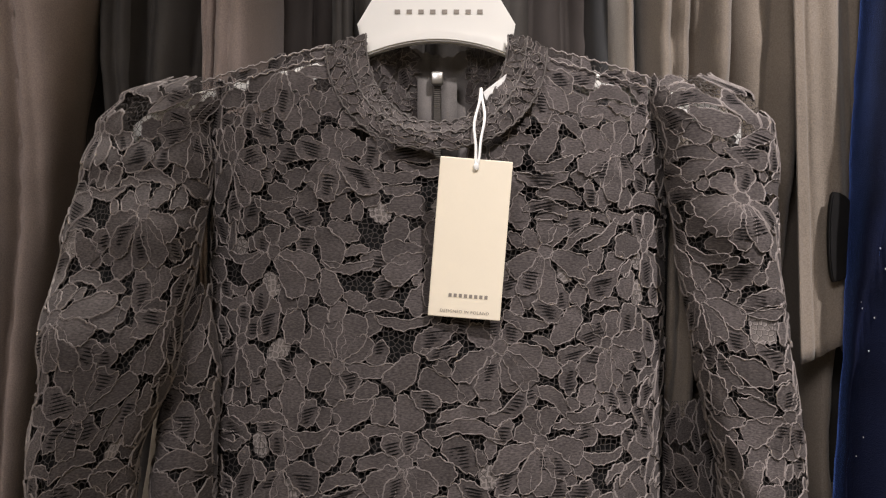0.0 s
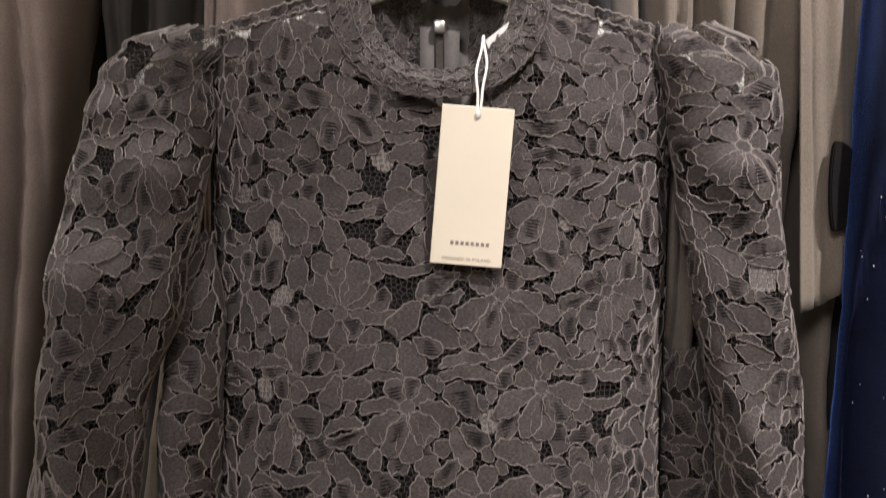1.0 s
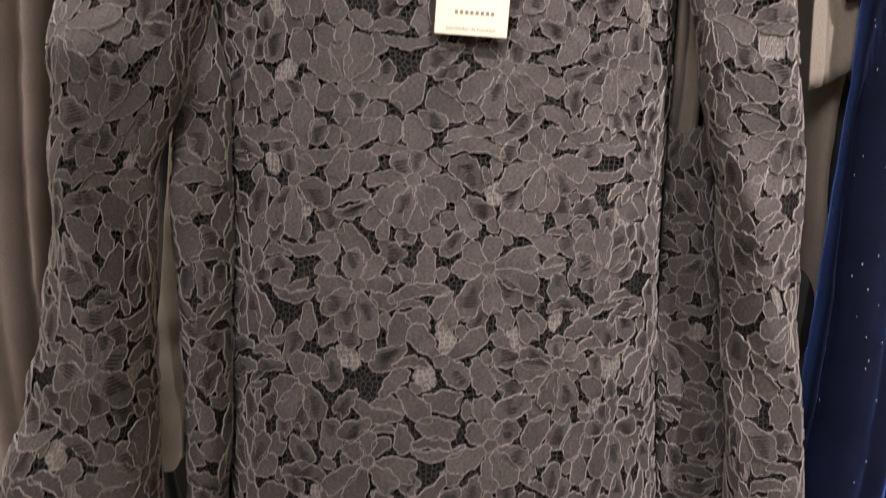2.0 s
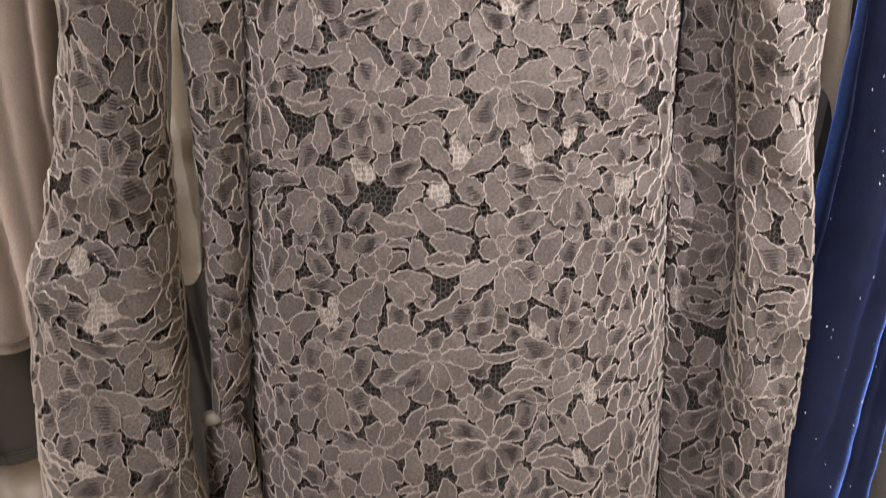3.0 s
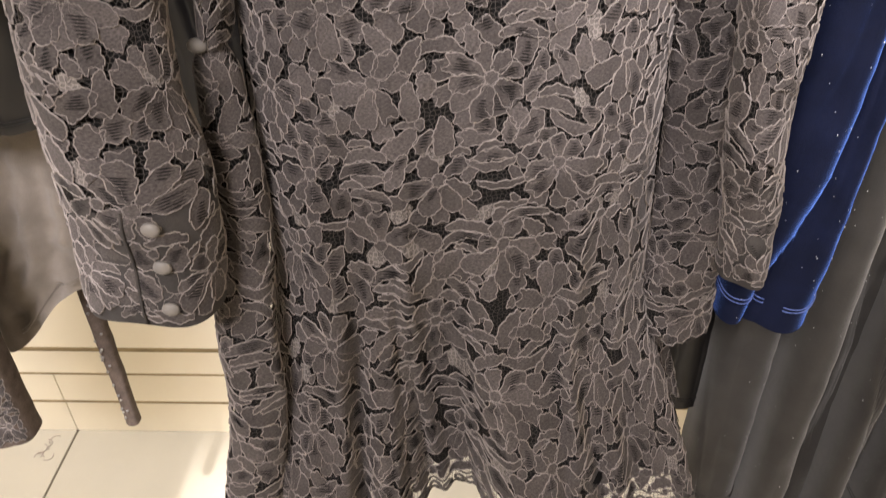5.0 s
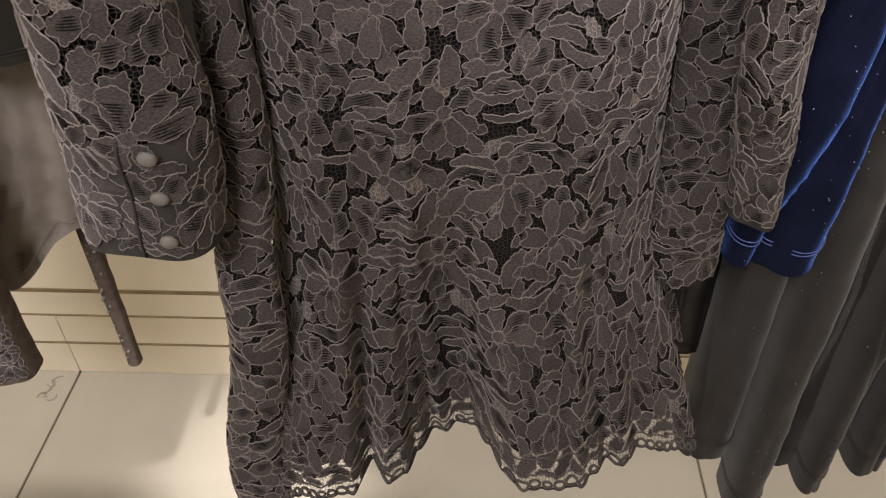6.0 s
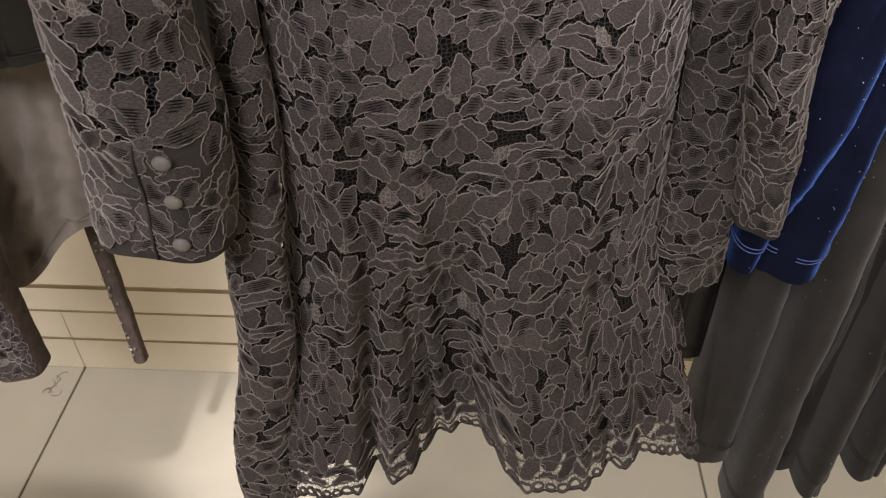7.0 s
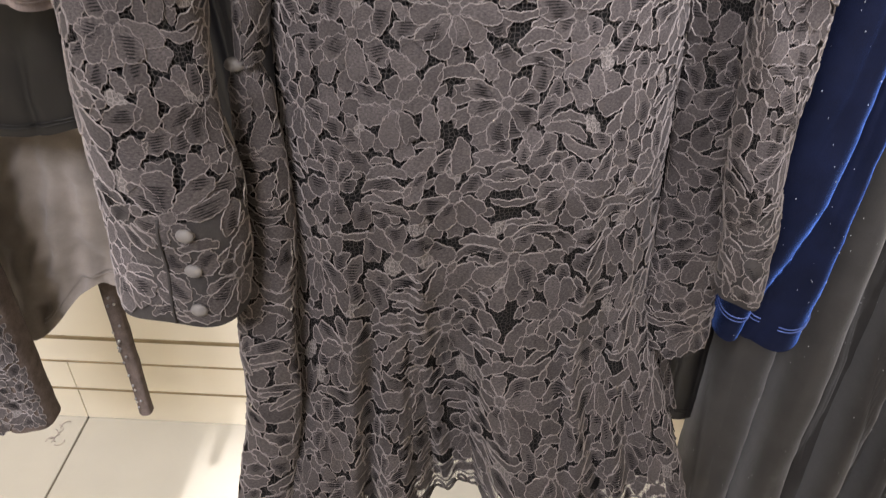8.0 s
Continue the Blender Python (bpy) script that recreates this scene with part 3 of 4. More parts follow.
def hanging_sleeve():
    return sleeve_surface((0.735, 0.80, 0.95, 1.10, 1.25, 1.35), (0.192, 0.190, 0.185, 0.179, 0.171, 0.165),
                          (0.525, 0.530, 0.545, 0.556, 0.562, 0.565), (0.031, 0.033, 0.032, 0.030, 0.026, 0.016), (0.020, 0.022, 0.024, 0.024, 0.022, 0.016), 0.0018, 0.9, 0.03)


def tube(points, radius, sides=6, closed=False):
    """A round cord along the points."""
    bm = bmesh.new()
    pts = [Vector(p) for p in points]
    rings = []
    for k, p in enumerate(pts):
        a = pts[(k - 1) % len(pts)] if closed or k else pts[0]
        b = pts[(k + 1) % len(pts)] if closed or k < len(pts) - 1 else pts[-1]
        q = (b - a).to_track_quat("Z", "Y")
        rings.append([bm.verts.new(p + q @ Vector((radius * math.cos(6.283 * s / sides), radius * math.sin(6.283 * s / sides), 0))) for s in range(sides)])
    for k in range(len(rings) if closed else len(rings) - 1):
        r, t = rings[k], rings[(k + 1) % len(rings)]
        for s in range(sides):
            bm.faces.new((r[s], r[(s + 1) % sides], t[(s + 1) % sides], t[s]))
    if not closed:
        bm.faces.new(rings[0])
        bm.faces.new(rings[-1])
    return bm


def ball(at, r, squash=(1, 1, 1), seg=14):
    bm = bmesh.new()
    bmesh.ops.create_uvsphere(bm, u_segments=seg, v_segments=seg // 2 + 1, radius=r)
    for v in bm.verts:
        v.co = Vector((v.co.x * squash[0], v.co.y * squash[1], v.co.z * squash[2])) + Vector(at)
    return bm


def small(name, bm, mat, parent, label="", smooth=True):
    return under(part(name, bm, mat, None, "", smooth), parent, label)


dress = thing("lace_dress", "long-sleeved charcoal floral lace dress hanging on an ivory hanger", "dress", (0, 0.5, 1.56))
dress_body(dress, (0, 0, 0), 11)
dress_sleeve(dress, sleeve_left(), 1.566, 0.885, 21, 0.095, 0.044)
dress_sleeve(dress, sleeve_right(), 1.568, 0.852, 31, 0.062, 0.030)
dress_sleeve(dress, side_fold(), 1.43, 1.05, 41, 0.045, 0.02, "side_fold")


def cuff(surf, z0, z1, label, R=0.036):
    """A plain cuff of flattened lace round the end of a sleeve."""
    us = np.linspace(-math.pi * R, math.pi * R, 61)
    vs = np.linspace(ZTOP - z1, ZTOP - z0, 20)
    r = raised(surf)
    f = lambda u, v: r(u, v, np.full(len(u), 0.0004))
    return under(sheet("cuff", f, us, vs, M_CUFF), dress, label)


M_TAPE = material("woven_zip_tape", (0.13, 0.118, 0.112), 0.85, 0.3, 60, 0.6, 1500, 0.6)
M_CUFF = material("flat_lace_cuff", (0.050, 0.045, 0.043), 0.9, 0.3, 60, 0.5, 900, 0.5)
cuff_left = cuff(sleeve_left(), 0.882, 0.975, "dark flattened lace cuff with covered buttons", 0.044)
cuff(sleeve_right(), 0.849, 0.945, "dark flattened lace cuff", 0.030)


def cuff_buttons():
    r = raised(sleeve_left())
    for k, z in enumerate((0.966, 0.934, 0.900)):
        p = r(np.array([0.018 + 0.0015 * k]), np.array([ZTOP - z]), np.array([0.002]))[0]
        small("button", ball(p, 0.0062, (1, 0.55, 0.85), 18), M_BUTTON, cuff_left, "cloth-covered domed button")
    pts = [r(np.array([0.004 - 0.0002 * k]), np.array([ZTOP - 0.978 + 0.0049 * k]), np.array([0.0016]))[0] for k in range(20)]
    small("placket_edge", tube(pts, 0.0012), M_CUFF, cuff_left, "folded edge of the cuff opening")


cuff_buttons()


# collar: a narrow standing band of lace round the neck
def collar_front(u, v):
    """u: -1 to 1 round the front; v: 0 outer lower edge, 1 inner upper edge."""
    a = np.abs(u)
    t = np.clip(a, 0, 1.02) * math.pi / 2
    across, up = np.sign(u) * np.sin(t) ** 0.88, 1 - np.cos(t)
    x0, x1 = 0.071 * across, 0.047 * across
    z0, z1 = 1.512 + up * 0.067, 1.531 + up * 0.061
    y0 = 0.506 + up * 0.014
    y1 = 0.524 + up * 0.018
    w = 0.0006 * np.sin(u * 34 + v * 5)
    return np.stack([x0 + (x1 - x0) * v - 0.004, y0 + (y1 - y0) * v - 0.006 * np.sin(v * math.pi) + w, z0 + (z1 - z0) * v + 0.0010 * np.abs(np.sin(u * 30)) * v], -1)


def collar_back(u, v):
    x = 0.056 * u
    z = 1.512 + v * (0.078 - 0.006 * np.exp(-(u / 0.25) ** 2)) + 0.002 * np.abs(np.sin(u * 24)) * v
    y = 0.572 - 0.026 * u ** 2 + 0.003 * np.sin(u * 17 + v * 6)
    return np.stack([x, y, z], -1)


def collar():
    band = under(sheet("collar", collar_front, np.linspace(-1, 1, 80), np.linspace(0, 1, 8), M_CUFF), dress, "dark ground of the lace collar")
    rng = random.Random(5)
    cells = lace_cells(lambda u, v: (np.abs(u) < 0.1155) & (v > -0.001) & (v < 0.0265), -0.118, 0.118, -0.002, 0.028, 500, 0.42, False, 0.003)
    lay_lace(cells, lambda u, v, h: collar_front(u / 0.115, v / 0.026) + np.stack([0 * u, -0.0006 - h, 0 * u], -1), band)
    M = material("collar_lace_cord", (0.12, 0.107, 0.10), 0.8, 0.3, 200)
    for edge, amp in ((0.02, 0.0016), (0.55, 0.0018), (0.98, 0.0018)):
        us = np.linspace(-1, 1, 200)
        pts = collar_front(us, np.full(200, edge))
        pts[:, 1] -= 0.0018
        pts[:, 2] += amp * np.abs(np.sin(us * 42 + edge * 9)) - amp / 2
        small("collar_edge", tube(pts, 0.0007, 4), M, band, "scalloped corded edge of the collar")
    for k in range(24):
        u, v = rng.uniform(-0.98, 0.98), rng.uniform(0.1, 0.9)
        c = collar_front(np.array([u]), np.array([v]))[0]
        rr = rng.uniform(0.0018, 0.0042)
        pts = [(c[0] + rr * math.cos(a) * (1 + 0.3 * math.sin(3 * a + k)), c[1] - 0.003, c[2] + rr * 0.8 * math.sin(a)) for a in np.linspace(0, 6.283, 12, endpoint=False)]
        RINGS.append(pts)
    rear = under(sheet("back_collar", collar_back, np.linspace(-1, 1, 60), np.linspace(0, 1, 10), M_TAPE), dress, "grey inside of the back collar")
    cells = lace_cells(lambda u, v: (np.abs(u) > 0.020) & (np.abs(u) < 0.068) & (v > 0.004), -0.07, 0.07, 0.0, 0.078, 900, 0.5, False, 0.004)
    lay_lace(cells, lambda u, v, h: collar_back(u / 0.070, v / 0.080) + np.stack([0 * u, -0.001 - h, 0 * u], -1), rear)
    for k in range(30):
        u, v = rng.choice((-1, 1)) * rng.uniform(0.3, 0.97), rng.uniform(0.25, 0.98)
        c = collar_back(np.array([u]), np.array([v]))[0]
        rr = rng.uniform(0.0018, 0.004)
        RINGS.append([(c[0] + rr * math.cos(a), c[1] - 0.0025, c[2] + rr * 0.8 * math.sin(a)) for a in np.linspace(0, 6.283, 10, endpoint=False)])
    tagged(small("collar_lace", joined_rings(RINGS, 0.00045), M, dress, "fine corded loops of the collar lace"), kind="stuff")


RINGS = []


def joined_rings(rings, r):
    bm = bmesh.new()
    me = bpy.data.meshes.new("tmp")
    for pts in rings:
        t = tube(pts, r, 4, True)
        t.to_mesh(me)
        t.free()
        bm.from_mesh(me)
    bpy.data.meshes.remove(me)
    return bm


collar()


def shoulder_seams():
    """Two wavy cords along each shoulder, where front and back are sewn together."""
    for side in (-1, 1):
        for drop in (0.0025, 0.0105):
            xs = side * np.linspace(0.070, 0.158, 70)
            z = neck_z(xs) - drop + 0.0007 * np.sin(xs * 900) + 0.0004 * np.sin(xs * 2300)
            w = np.interp(z, BODY_Z, BODY_W)
            p = body_front(1.2 * w * np.clip(xs / w * 0.86, -1, 1), ZTOP - z)
            p[:, 0], p[:, 2] = xs, z
            p[:, 1] -= 0.0022
            small("shoulder_seam", tube(p, 0.0006, 4), M_CORD, dress, "wavy grey cord along the shoulder seam")


shoulder_seams()


def hem_trim():
    """Scalloped border of small corded rings along the hem."""
    rings = []
    for base, lift in ((body_front, 0.0), (body_back, 0.010)):
        n = 42
        for k in range(n):
            s = -0.97 + 1.94 * k / (n - 1)
            u = s * 1.2 * 0.206
            zc = 0.5655 + lift + 0.001 * math.cos(k * 2.1)
            r = 0.0046 + 0.0008 * math.sin(k * 1.7)
            a = np.linspace(0, 6.283, 14, endpoint=False)
            pts = base(u + r * 1.05 * np.cos(a), ZTOP - (zc + r * np.sin(a)))
            pts[:, 1] -= 0.0014
            rings.append([tuple(p) for p in pts])
    M = material("hem_cord", (0.10, 0.088, 0.082), 0.85, 0.3, 200)
    us = np.linspace(-0.242, 0.242, 420)

    def border(base, lift):
        def f(u, v):
            top, low = 0.5600 + lift, 0.5585 + lift - 0.0022 * np.abs(np.sin(u * math.pi / 0.0117))
            return base(u, ZTOP - (top + (low - top) * v))
        return f
    under(sheet("hem_border", border(body_front, 0.0), us, np.linspace(0, 1, 5), M_CUFF, 0.001), dress, "scalloped dark lace border of the hem")
    under(sheet("hem_border", border(body_back, 0.010), us, np.linspace(0, 1, 5), M_CUFF, 0.001), dress, "scalloped dark lace border of the hem")
    tagged(small("hem_trim", joined_rings(rings, 0.0017), M, dress, "scalloped border of dark corded rings"), kind="stuff")
    for base, z in ((body_front, 0.5755), (body_front, 0.596), (body_back, 0.5855)):
        us = np.linspace(-0.245, 0.245, 260)
        pts = base(us, ZTOP - (z + 0.003 * np.abs(np.sin(us * 150))))
        pts[:, 1] -= 0.001
        small("hem_cord", tube(pts, 0.0011, 4), M, dress, "wavy cord along the hem")


hem_trim()


def zip_fastener():
    z = thing("back_zip", "", "")
    for side in (-1, 1):
        small("zip_tape", box(-0.004 + side * 0.0082 - 0.0055, -0.004 + side * 0.0082 + 0.0055, 0.5625, 0.5635, 1.512, 1.5690), M_TAPE, z)
    bm = bmesh.new()
    me = bpy.data.meshes.new("tmp")
    for k in range(37):
        b = box(-0.0065, -0.0017, 0.5600, 0.5622, 1.512 + k * 0.0014, 1.5129 + k * 0.0014)
        b.to_mesh(me)
        b.free()
        bm.from_mesh(me)
    small("zip_teeth", bm, M_PRINT, z, "fine dark zip teeth", False)
    small("zip_slider", box(-0.0085, 0.0005, 0.5560, 0.5600, 1.5625, 1.5720, 0.0016, 2), M_METAL, z, "silver metal zip slider")
    for o in list(z.children):
        under(o, dress, o.get("label", ""))
    bpy.data.objects.remove(z)


zip_fastener()


def care_label():
    pts = [(0.026, 1.552), (0.0415, 1.564), (0.0405, 1.5575), (0.0335, 1.550), (0.0345, 1.5455), (0.029, 1.544)]
    flat_shape("neck_label", pts, 0.5275, 0.5285, M_STRING, dress, "small white satin neck label", 0.0)


# ---- hanger and tag ----
def flat_shape(name, outline, y0, y1, mat, parent, label="", bevel=0.0015):
    bm = bmesh.new()
    f = bm.faces.new([bm.verts.new((x, y0, z)) for x, z in outline])
    g = bmesh.ops.extrude_face_region(bm, geom=[f])
    for v in g["geom"]:
        if isinstance(v, bmesh.types.BMVert):
            v.co.y = y1
    bmesh.ops.recalc_face_normals(bm, faces=bm.faces)
    if bevel:
        sharp = [e for e in bm.edges if abs(e.verts[0].co.y - e.verts[1].co.y) < 1e-6]
        bmesh.ops.bevel(bm, geom=sharp, offset=bevel, segments=2, affect="EDGES")
    return under(part(name, bm, mat, None, "", False), parent, label)


care_label()
hanger = thing("clothes_hanger", "ivory plastic clothes hanger with a broad shaped neck", "hanger", (0.0, 0.55, 1.6))


def arc(x0, x1, f, n=24):
    return [(x0 + (x1 - x0) * k / n, f(x0 + (x1 - x0) * k / n)) for k in range(n + 1)]


def build_hanger():
    cx = -0.004
    low = lambda x: 1.579 + 0.0105 * (1 - ((x - cx) / 0.049) ** 2)
    flat_shape("neck", arc(cx - 0.049, cx + 0.049, low) + [(cx + 0.053, 1.602), (cx + 0.041, 1.622), (cx + 0.030, 1.640), (cx + 0.014, 1.650), (cx - 0.014, 1.650), (cx - 0.030, 1.640), (cx - 0.042, 1.622), (cx - 0.054, 1.602)], 0.547, 0.553, M_PLASTIC, hanger)
    flat_shape("rim", arc(cx - 0.051, cx + 0.051, low) + arc(cx + 0.051, cx - 0.051, lambda x: low(x) + 0.0075), 0.5425, 0.5465, M_PLASTIC, hanger, "raised lower rim of the hanger neck", 0.0012)
    for s in (-1, 1):
        xs = np.linspace(0.050, 0.205, 20)
        top = [1.584 - 0.245 * (x - 0.046) - 0.6 * max(x - 0.185, 0) for x in xs]
        bot = [t - 0.004 - 0.012 * min(1, max(0, (x - 0.06) / 0.04)) for x, t in zip(xs, top)]
        outline = [(cx + s * x, t) for x, t in zip(xs, top)] + [(cx + s * x, t) for x, t in zip(xs[::-1], bot[::-1])]
        flat_shape("arm", outline, 0.544, 0.556, M_PLASTIC, hanger, "sloping ivory hanger arm", 0.003)
    hook = [(cx, 0.546, 1.648 + 0.01 * k) for k in range(9)] + [(cx, 0.546 + 0.04 - 0.04 * math.cos(a), 1.738 + 0.045 * math.sin(a)) for a in np.linspace(0.1, 3.4, 16)]
    small("hook", tube(hook, 0.0022, 8), M_METAL, hanger, "steel hanger hook")
    for k in range(8):
        x = -0.0325 + k * 0.00795
        small("print_bar", box(x, x + 0.0036, 0.5464, 0.5472, 1.6086, 1.6114), M_FAINT, hanger, "", False)


build_hanger()

tag = thing("price_tag", "blank cream card swing tag hanging on white string", "tag", (0.021, 0.5, 1.5))
TAG_POSE = pose(0.0206, 0.4945, 1.5048, 1.5, 4.6, 1)


def tag_piece(name, bm, mat, label=""):
    o = part(name, bm, mat, None, "", False)
    o.matrix_world = TAG_POSE
    o.parent = tag
    o.matrix_parent_inverse = Matrix.Translation(tag.location).inverted()
    return tagged(o, label) if label else o


def build_tag():
    tag_piece("card", box(-0.0222, 0.0222, -0.0006, 0.0006, -0.0975, 0.0, 0.0004, 1), M_CARD)
    for k in range(8):
        x = -0.0105 + k * 0.00315
        tag_piece("print_bar", box(x, x + 0.0019, -0.0009, -0.0004, -0.0850, -0.0828), M_FAINT)
    cu = bpy.data.curves.new("tag_text", "FONT")
    cu.body, cu.size, cu.align_x = "DESIGNED IN POLAND", 0.0026, "CENTER"
    cu.space_character = 1.15
    t = new("small_print", cu)
    me = bpy.data.meshes.new_from_object(t)
    bpy.data.objects.remove(t)
    me.materials.append(M_FAINT)
    o = new("small_print", me)
    o.matrix_world = TAG_POSE @ pose(0, -0.0010, -0.0945, 90, 0, 0)
    o.parent = tag
    o.matrix_parent_inverse = Matrix.Translation(tag.location).inverted()
    tagged(o, "faint grey small print")
    hole = Vector((0.0202, 0.4932, 1.5000))
    top = Vector((0.0248, 0.520, 1.553))
    for side in (-1, 1):
        pts = []
        for k in range(17):
            f = k / 16
            p = hole.lerp(top, f)
            p.x += side * 0.0026 * math.sin(f * 3.1) + 0.0006 * math.sin(f * 11 + side)
            p.y -= 0.004 * math.sin(f * 3.14)
            pts.append(p)
        small("string", tube(pts, 0.0009, 6), M_STRING, tag, "thin white string")
    small("string_knot", ball(hole, 0.0018, (1, 0.7, 1.4)), M_STRING, tag)


build_tag()

# ---- belt and second dress ----
belt = thing("lace_belt", "lace belt hanging from its loop beside the dress", "belt", (-0.164, 0.44, 1.056))
dress_sleeve(belt, belt_surface(), 1.056, 0.50, 51, 0.05, 0.02, "belt_cloth")
small("toggle", ball((-0.1685, 0.437, 1.0535), 0.0055, (1.3, 1, 0.9)), M_BUTTON, belt, "small pale covered toggle")
small("loop", tube([(-0.166, 0.438, 1.055), (-0.162, 0.440, 1.08), (-0.159, 0.446, 1.12)], 0.0007, 5), M_CORD, belt, "thin thread belt loop")

second = thing("lace_dress", "second charcoal lace dress hanging behind the first", "dress", (0.01, 0.6, 1.55))
dress_body(second, (0.0, 0.095, 0.03), 12, 0.10)
dress_sleeve(second, hanging_sleeve(), 1.35, 0.735, 71, 0.06, 0.03)

# ---- other garments on the rail ----


def hem_band(g, f, mat, label, v0=0.985):
    """A stitched hem: two lines of thread just above the edge."""
    r = lambda v: f(np.linspace(0.02, 0.98, 300), np.full(300, v))
    for v in (v0, v0 - 0.004):
        p = r(v)
        m = p.mean(0)
        p = m + (p - m) * np.array([1.004, 1.05, 1])
        under(part("hem_stitching", tube(p, 0.0006, 4), mat, None), g, label)


def garment(name, label, category, x0, x1, y, z0, z1, mat, folds, amp, seed, depth=0.04, flare=0.0, hem=0.0, sway=0.0, crumple=0.0015, hem_mat=None, group="garments on the rail"):
    """A hanging garment: a closed tube of cloth with rounded folds and sharp creases between them."""
    g = thing(name, label, category, ((x0 + x1) / 2, y, z1), group)
    cx, hw = (x0 + x1) / 2, (x1 - x0) / 2

    def f(u, v):
        z = z1 + (z0 - z1) * v
        k = 1 + flare * v
        a = u * 2 * math.pi
        s = np.sin(a)
        x = cx + hw * k * np.sign(s) * np.abs(s) ** 0.85 + sway * v
        yy = y - depth * np.sign(np.cos(a)) * np.abs(np.cos(a)) ** 0.7
        ph = (x - sway * v) * folds + seed + 0.9 * np.sin(z * 4 + seed) + 0.9 * np.sin(x * folds * 0.31 + seed) + 0.5 * np.sin(z * 9 + x * 30)
        wave = -np.abs(np.sin(ph)) ** 0.4 - 0.30 * np.abs(np.sin(ph * 1.7 + seed * 2)) + 0.12 * np.sin(z * 21 + x * 40)
        front = np.cos(a) > 0
        yy = yy + amp * wave * np.abs(np.cos(a)) ** 0.4 * np.where(front, 1, -0.5)
        yy = yy + crumple * (np.sin(x * 75 + 3 * np.sin(z * 31 + seed)) * np.sin(z * 58 + 2 * np.sin(x * 40)) + 0.6 * np.sin(x * 130 + z * 90) * np.sin(z * 120 - x * 60))
        z = z + hem * np.sin(x * 25 + seed) * v + 0.003 * np.sin(x * 60) * v
        return np.stack([x, yy, z], -1)
    under(sheet("cloth", f, np.linspace(0, 1, 241), np.linspace(0, 1, 70), mat), g)
    if hem_mat:
        hem_band(g, f, hem_mat, "turned and stitched hem", 0.988)
    return g, f


def lint(g, f, n, seed, u_half=0.2, v0=0.3):
    """Tiny pale specks of lint caught on velvet."""
    rng = random.Random(seed)
    bm = bmesh.new()
    me = bpy.data.meshes.new("tmp")
    for _ in range(n):
        p = f(np.array([rng.uniform(-u_half, u_half)]), np.array([rng.uniform(v0, 0.995)]))[0]
        t = ball(p - np.array([0, 0.0006, 0]), rng.uniform(0.0002, 0.0005), (1, 1, 1.4), 6)
        t.to_mesh(me)
        t.free()
        bm.from_mesh(me)
    bpy.data.meshes.remove(me)
    tagged(under(part("lint", bm, M_LINT, None), g, "pale specks of lint on the velvet"), kind="stuff")


M_LINT = material("lint", (0.5, 0.5, 0.5), 0.9, 0.3)


garment("dress", "brown-grey crepe dress with long vertical folds", "dress", -0.46, -0.245, 0.61, 1.045, 1.75, M_BROWN, 58, 0.022, 0.2, 0.04, -0.36, 0.012, -0.055, hem_mat=M_BROWN)
# black tube in front of the upper part of the suede dress
garment("dress", "black cloth hanging in front of the suede dress", "dress", -0.62, -0.385, 0.665, 0.89, 1.75, M_BLACK, 30, 0.012, 0.4, hem_mat=M_BLACK)
g, f = garment("suede_dress", "grey suede dress with a rounded hem", "dress", -0.72, -0.445, 0.735, 0.583, 1.75, M_PLUSH, 22, 0.014, 7.0, 0.03, 0.02, 0.045, 0.0, 0.009)
hem_band(g, f, M_PLUSH, "turned suede hem", 0.985)
# black tube added to keep the gap below the sash dark
garment("dress", "black cloth filling the dark gap behind the pleated dress", "dress", -0.34, -0.165, 0.765, 0.70, 1.75, M_BLACK, 45, 0.012, 2.9, hem_mat=M_BLACK)
g, _ = garment("dress", "charcoal dress with leaf-shaped soft pleats and pale sash", "dress", -0.30, -0.175, 0.70, 1.18, 1.75, M_DARK, 85, 0.040, 2.0, 0.04, 0.0, 0.04)
inner, _ = garment("sash", "sash", "sash", -0.192, -0.170, 0.458, 1.140, 1.40, M_SASH, 30, 0.003, 3.0, 0.006)
for o in list(inner.children):
    o.name = "sash"
    for q in o.data.vertices:
        # it leans back towards the dress it belongs to, and its end is rounded
        q.co.y += (q.co.z - 1.14) * 0.42
        q.co.z += 0.010 * ((q.co.x + 0.181) / 0.011) ** 4 * max(0, 1 - (q.co.z - 1.14) / 0.02)
    under(o, g, "pale taupe sash end")
bpy.data.objects.remove(inner)
garment("blouse", "grey-brown blouse with narrow vertical folds", "blouse", -0.185, -0.13, 0.66, 1.3, 1.75, M_BROWN, 110, 0.030, 1.3, hem_mat=M_BROWN)
garment("dress", "dark brown smooth dress", "dress", -0.165, -0.07, 0.72, 1.0, 1.75, M_DARKBROWN, 60, 0.014, 3.0, hem_mat=M_DARKBROWN)
garment("blouse", "dark grey blouse with soft pleats", "blouse", -0.09, 0.07, 0.68, 1.1, 1.75, M_DARK, 90, 0.03, 2.2, hem_mat=M_DARK)
garment("dress", "charcoal satin dress with soft folds", "dress", 0.05, 0.135, 0.69, 1.0, 1.75, M_DARKBROWN, 90, 0.016, 1.1, hem_mat=M_DARKBROWN)
# black tube added to hide the wall where the lace side is shaded
garment("dress", "long black cloth filling the shaded gap beside the lace dress", "dress", 0.10, 0.285, 0.665, 0.52, 1.70, M_BLACK, 40, 0.012, 1.7, hem_mat=M_BLACK)
garment("blouse", "taupe crepe blouse with deep folds", "blouse", 0.125, 0.215, 0.672, 1.25, 1.75, M_GREY, 80, 0.055, 4.0, hem_mat=M_GREY)
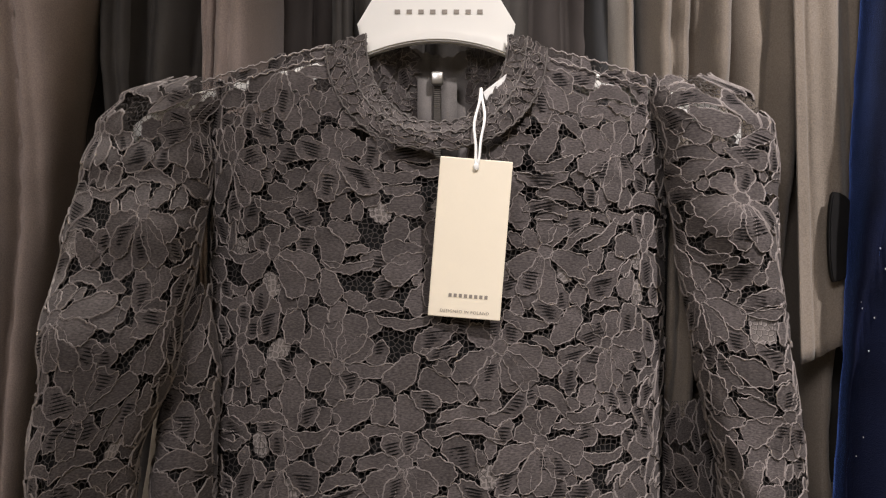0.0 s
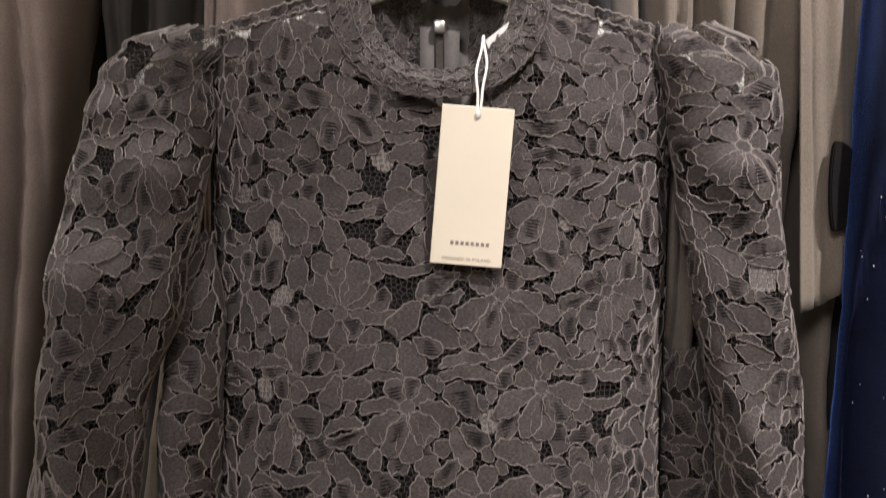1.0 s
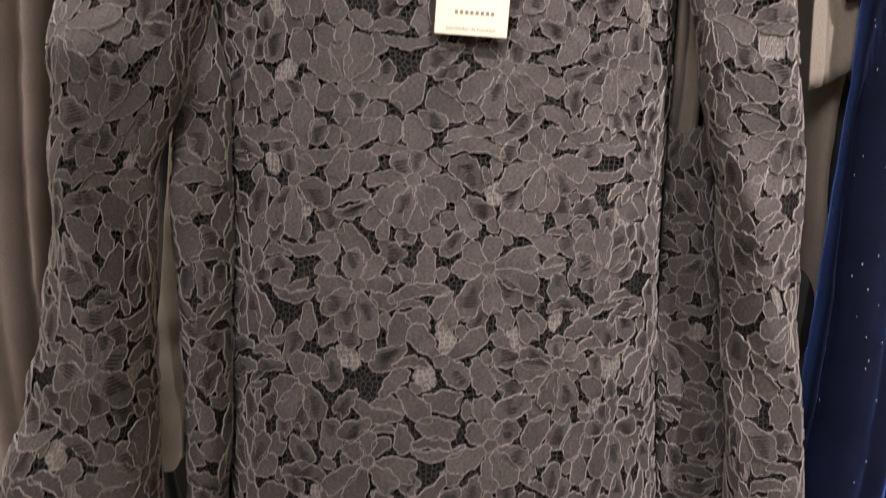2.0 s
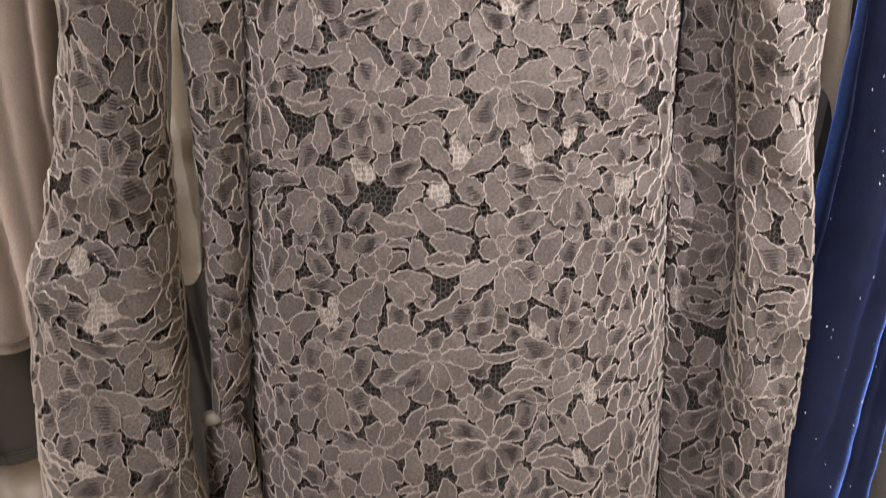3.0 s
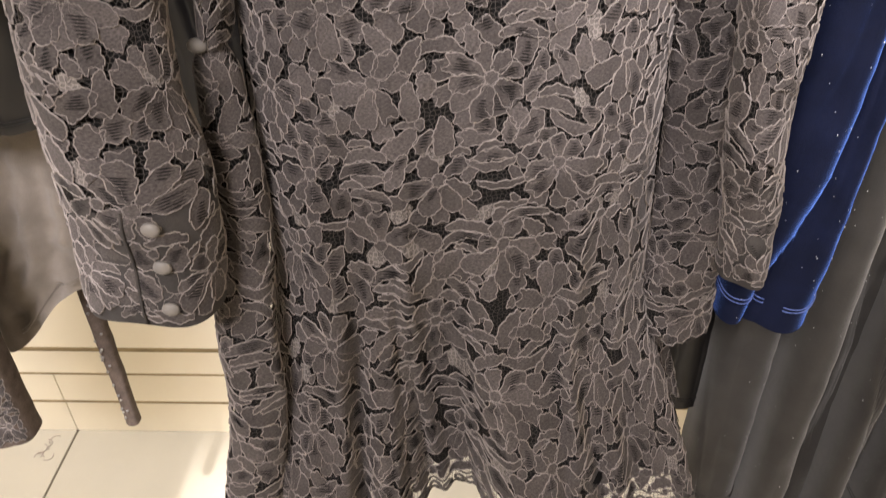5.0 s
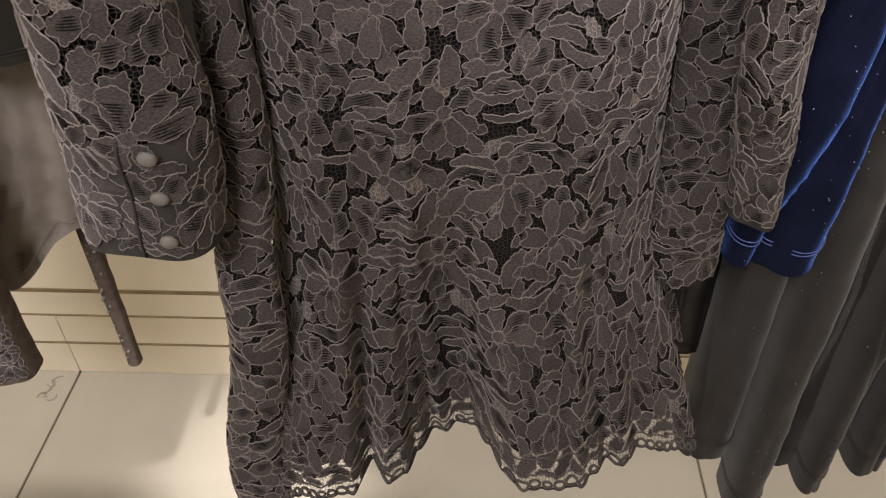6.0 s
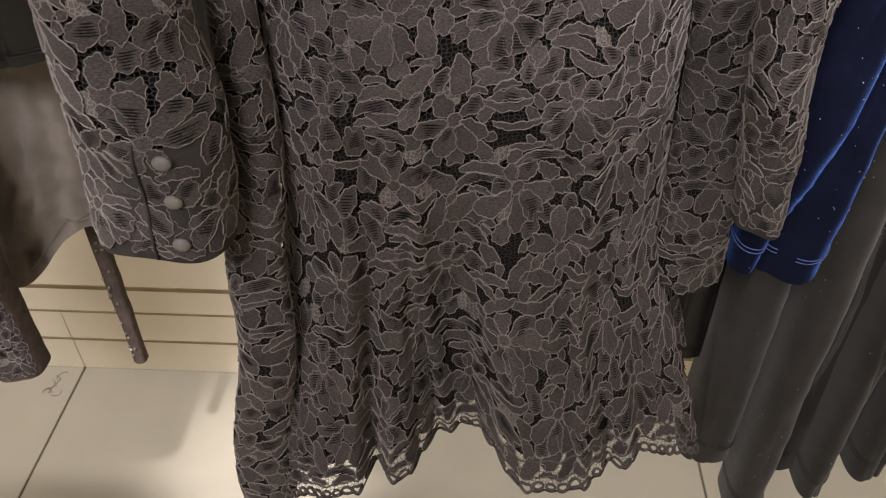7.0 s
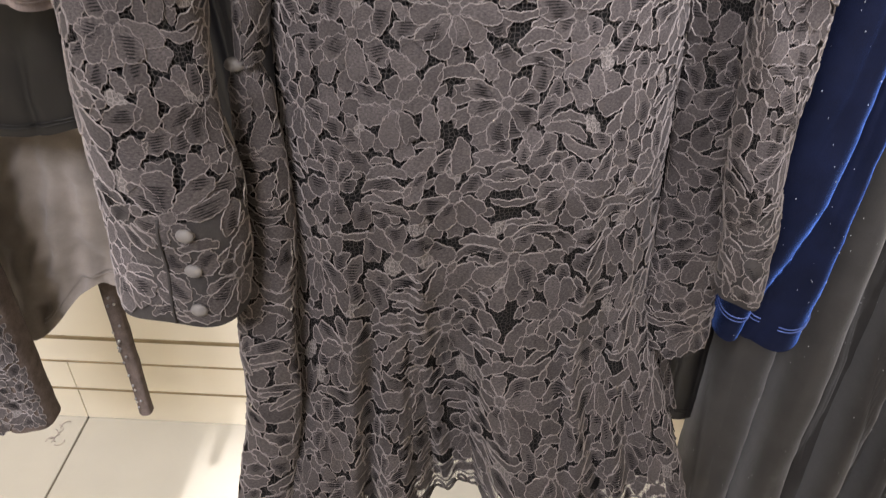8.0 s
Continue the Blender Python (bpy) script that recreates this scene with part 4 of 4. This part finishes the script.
g, f = garment("dress", "taupe crepe dress with draped folds", "dress", 0.20, 0.325, 0.672, 1.10, 1.75, M_GREY, 72, 0.058, 4.6, 0.03, 0.02, 0.01)


def drape(u, v):
    """An outer layer that ends in a slanting hem."""
    x = 0.236 + 0.062 * u + 0.006 * v
    zb = 1.372 + 0.045 * u ** 2 + 0.012 * u
    z = 1.75 + (zb - 1.75) * v
    return np.stack([x, 0.556 + 0.012 * u ** 2 - 0.010 * np.abs(np.sin(u * 6 + z * 1.5)) ** 0.5 + 0.002 * np.sin(u * 23 + z * 5), z], -1)


under(sheet("drape", drape, np.linspace(0, 1, 50), np.linspace(0, 1, 40), M_GREY, 0.0015), g, "loose outer layer with a slanting hem")
g, _ = garment("dress", "black satin dress with flat dark crescents for openings", "dress", 0.26, 0.32, 0.645, 1.02, 1.75, M_BLACK, 50, 0.02, 2.6)


def ruffle(cx, cz, w, h):
    """A flat black crescent that paints a dark opening in the drape, bulging to one side."""
    a = np.linspace(-math.pi / 2, math.pi / 2, 16)
    outline = [(cx + w * math.cos(t), cz + h * math.sin(t)) for t in a] + [(cx - 0.2 * w * math.cos(t), cz + h * math.sin(t)) for t in a[::-1][1:-1]]
    flat_shape("ruffle", outline, 0.538, 0.543, M_LINING, g, "flat black crescent painting a dark opening in the drape", 0.0008)


# the dark of two openings, put in as flat black shapes
ruffle(0.2600, 1.458, 0.018, 0.030)
ruffle(0.240, 1.215, 0.016, 0.036)
g, f = garment("velvet_dress", "royal blue velvet dress with a stitched hem", "dress", 0.287, 0.362, 0.530, 0.768, 1.75, M_BLUE, 62, 0.020, 5.0, 0.016, 0.06, 0.006, -0.060)
hem_band(g, f, M_THREAD, "pale blue hem stitching", 0.975)
lint(g, f, 110, 3)
inner, _ = garment("velvet_dress", "inner layer", "dress", 0.226, 0.256, 0.570, 0.775, 1.12, M_BLUE, 50, 0.010, 1.0, 0.02)
for o in list(inner.children):
    o.name = "inner_panel"
    under(o, g, "inner velvet panel")
bpy.data.objects.remove(inner)
for x, y, z0, w in ((0.303, 0.63, 0.36, 0.038), (0.361, 0.60, 0.275, 0.026), (0.412, 0.645, 0.335, 0.028), (0.436, 0.60, 0.325, 0.018), (0.482, 0.665, 0.39, 0.028), (0.508, 0.62, 0.345, 0.024), (0.585, 0.66, 0.34, 0.030), (0.66, 0.66, 0.33, 0.036)):
    g, f = garment("trousers", "black velvet trouser leg hanging straight down", "trousers", x - w, x + w, y, z0, 1.75, M_BLACKVELVET, 30, 0.010, x * 50, 0.03, -0.12, 0.004)
    hem_band(g, f, M_BLACKVELVET, "stitched velvet hem", 0.975)
    lint(g, f, 45, int(x * 1000), 0.2, 0.45)
strap, sf = garment("strap", "dark beaded strap hanging loose", "strap", -0.513, -0.478, 0.75, 0.338, 1.75, M_BROWNLACE, 80, 0.004, 3.0, 0.008, -0.45)
beads = random.Random(8)
for k in range(26):
    p = sf(np.array([beads.uniform(-0.12, 0.12)]), np.array([beads.uniform(0.70, 0.99)]))[0]
    under(part("bead", ball(p - np.array([0, 0.0015, 0]), 0.0022, (1, 1, 1), 8), M_BUTTON if k % 3 else M_METAL, None), strap)
g, f = garment("lace_skirt", "brown lace skirt with a curved hem", "skirt", -0.76, -0.530, 0.60, 0.48, 1.75, M_BROWNLACE, 30, 0.012, 3.0, 0.03, 0.05, 0.02)
skirt = g
lay_lace(lace_cells(lambda u, v: np.abs(u) < 0.115, -0.12, 0.12, 0.78, 1.262, 88), lambda u, v, h: f(u / 0.5, v / 1.27) + np.stack([0 * u, -0.001 - h, 0 * u], -1), skirt)
rail = thing("clothes_rail", "round metal clothes rail carrying the hangers", "rail", (0, 0.6, 1.78))
under(part("rail_tube", tube([(-SIDE_X, 0.6, 1.765), (SIDE_X, 0.6, 1.765)], 0.0125, 16), M_METAL, None), rail)


def floor_fluff():
    """A few curled wisps of grey fluff lying on the floor tile by the wall."""
    g = thing("lint_clump", "small curled wisps of grey fluff on the floor tile", "lint", (FLUFF[0], FLUFF[1], 0.0))
    rng = random.Random(4)
    for k in range(7):
        cx, cy, r = FLUFF[0] + rng.uniform(-0.012, 0.016), FLUFF[1] + rng.uniform(-0.035, 0.02), rng.uniform(0.006, 0.013)
        a0 = rng.uniform(0, 6)
        pts = [(cx + r * math.cos(a0 + 0.35 * i), cy + r * math.sin(a0 + 0.35 * i), 0.0012 + 0.0006 * math.sin(i)) for i in range(9)]
        small("wisp", tube(pts, 0.0007, 4), M_BROWN, g)


FLUFF = (-0.833, 0.982)
floor_fluff()
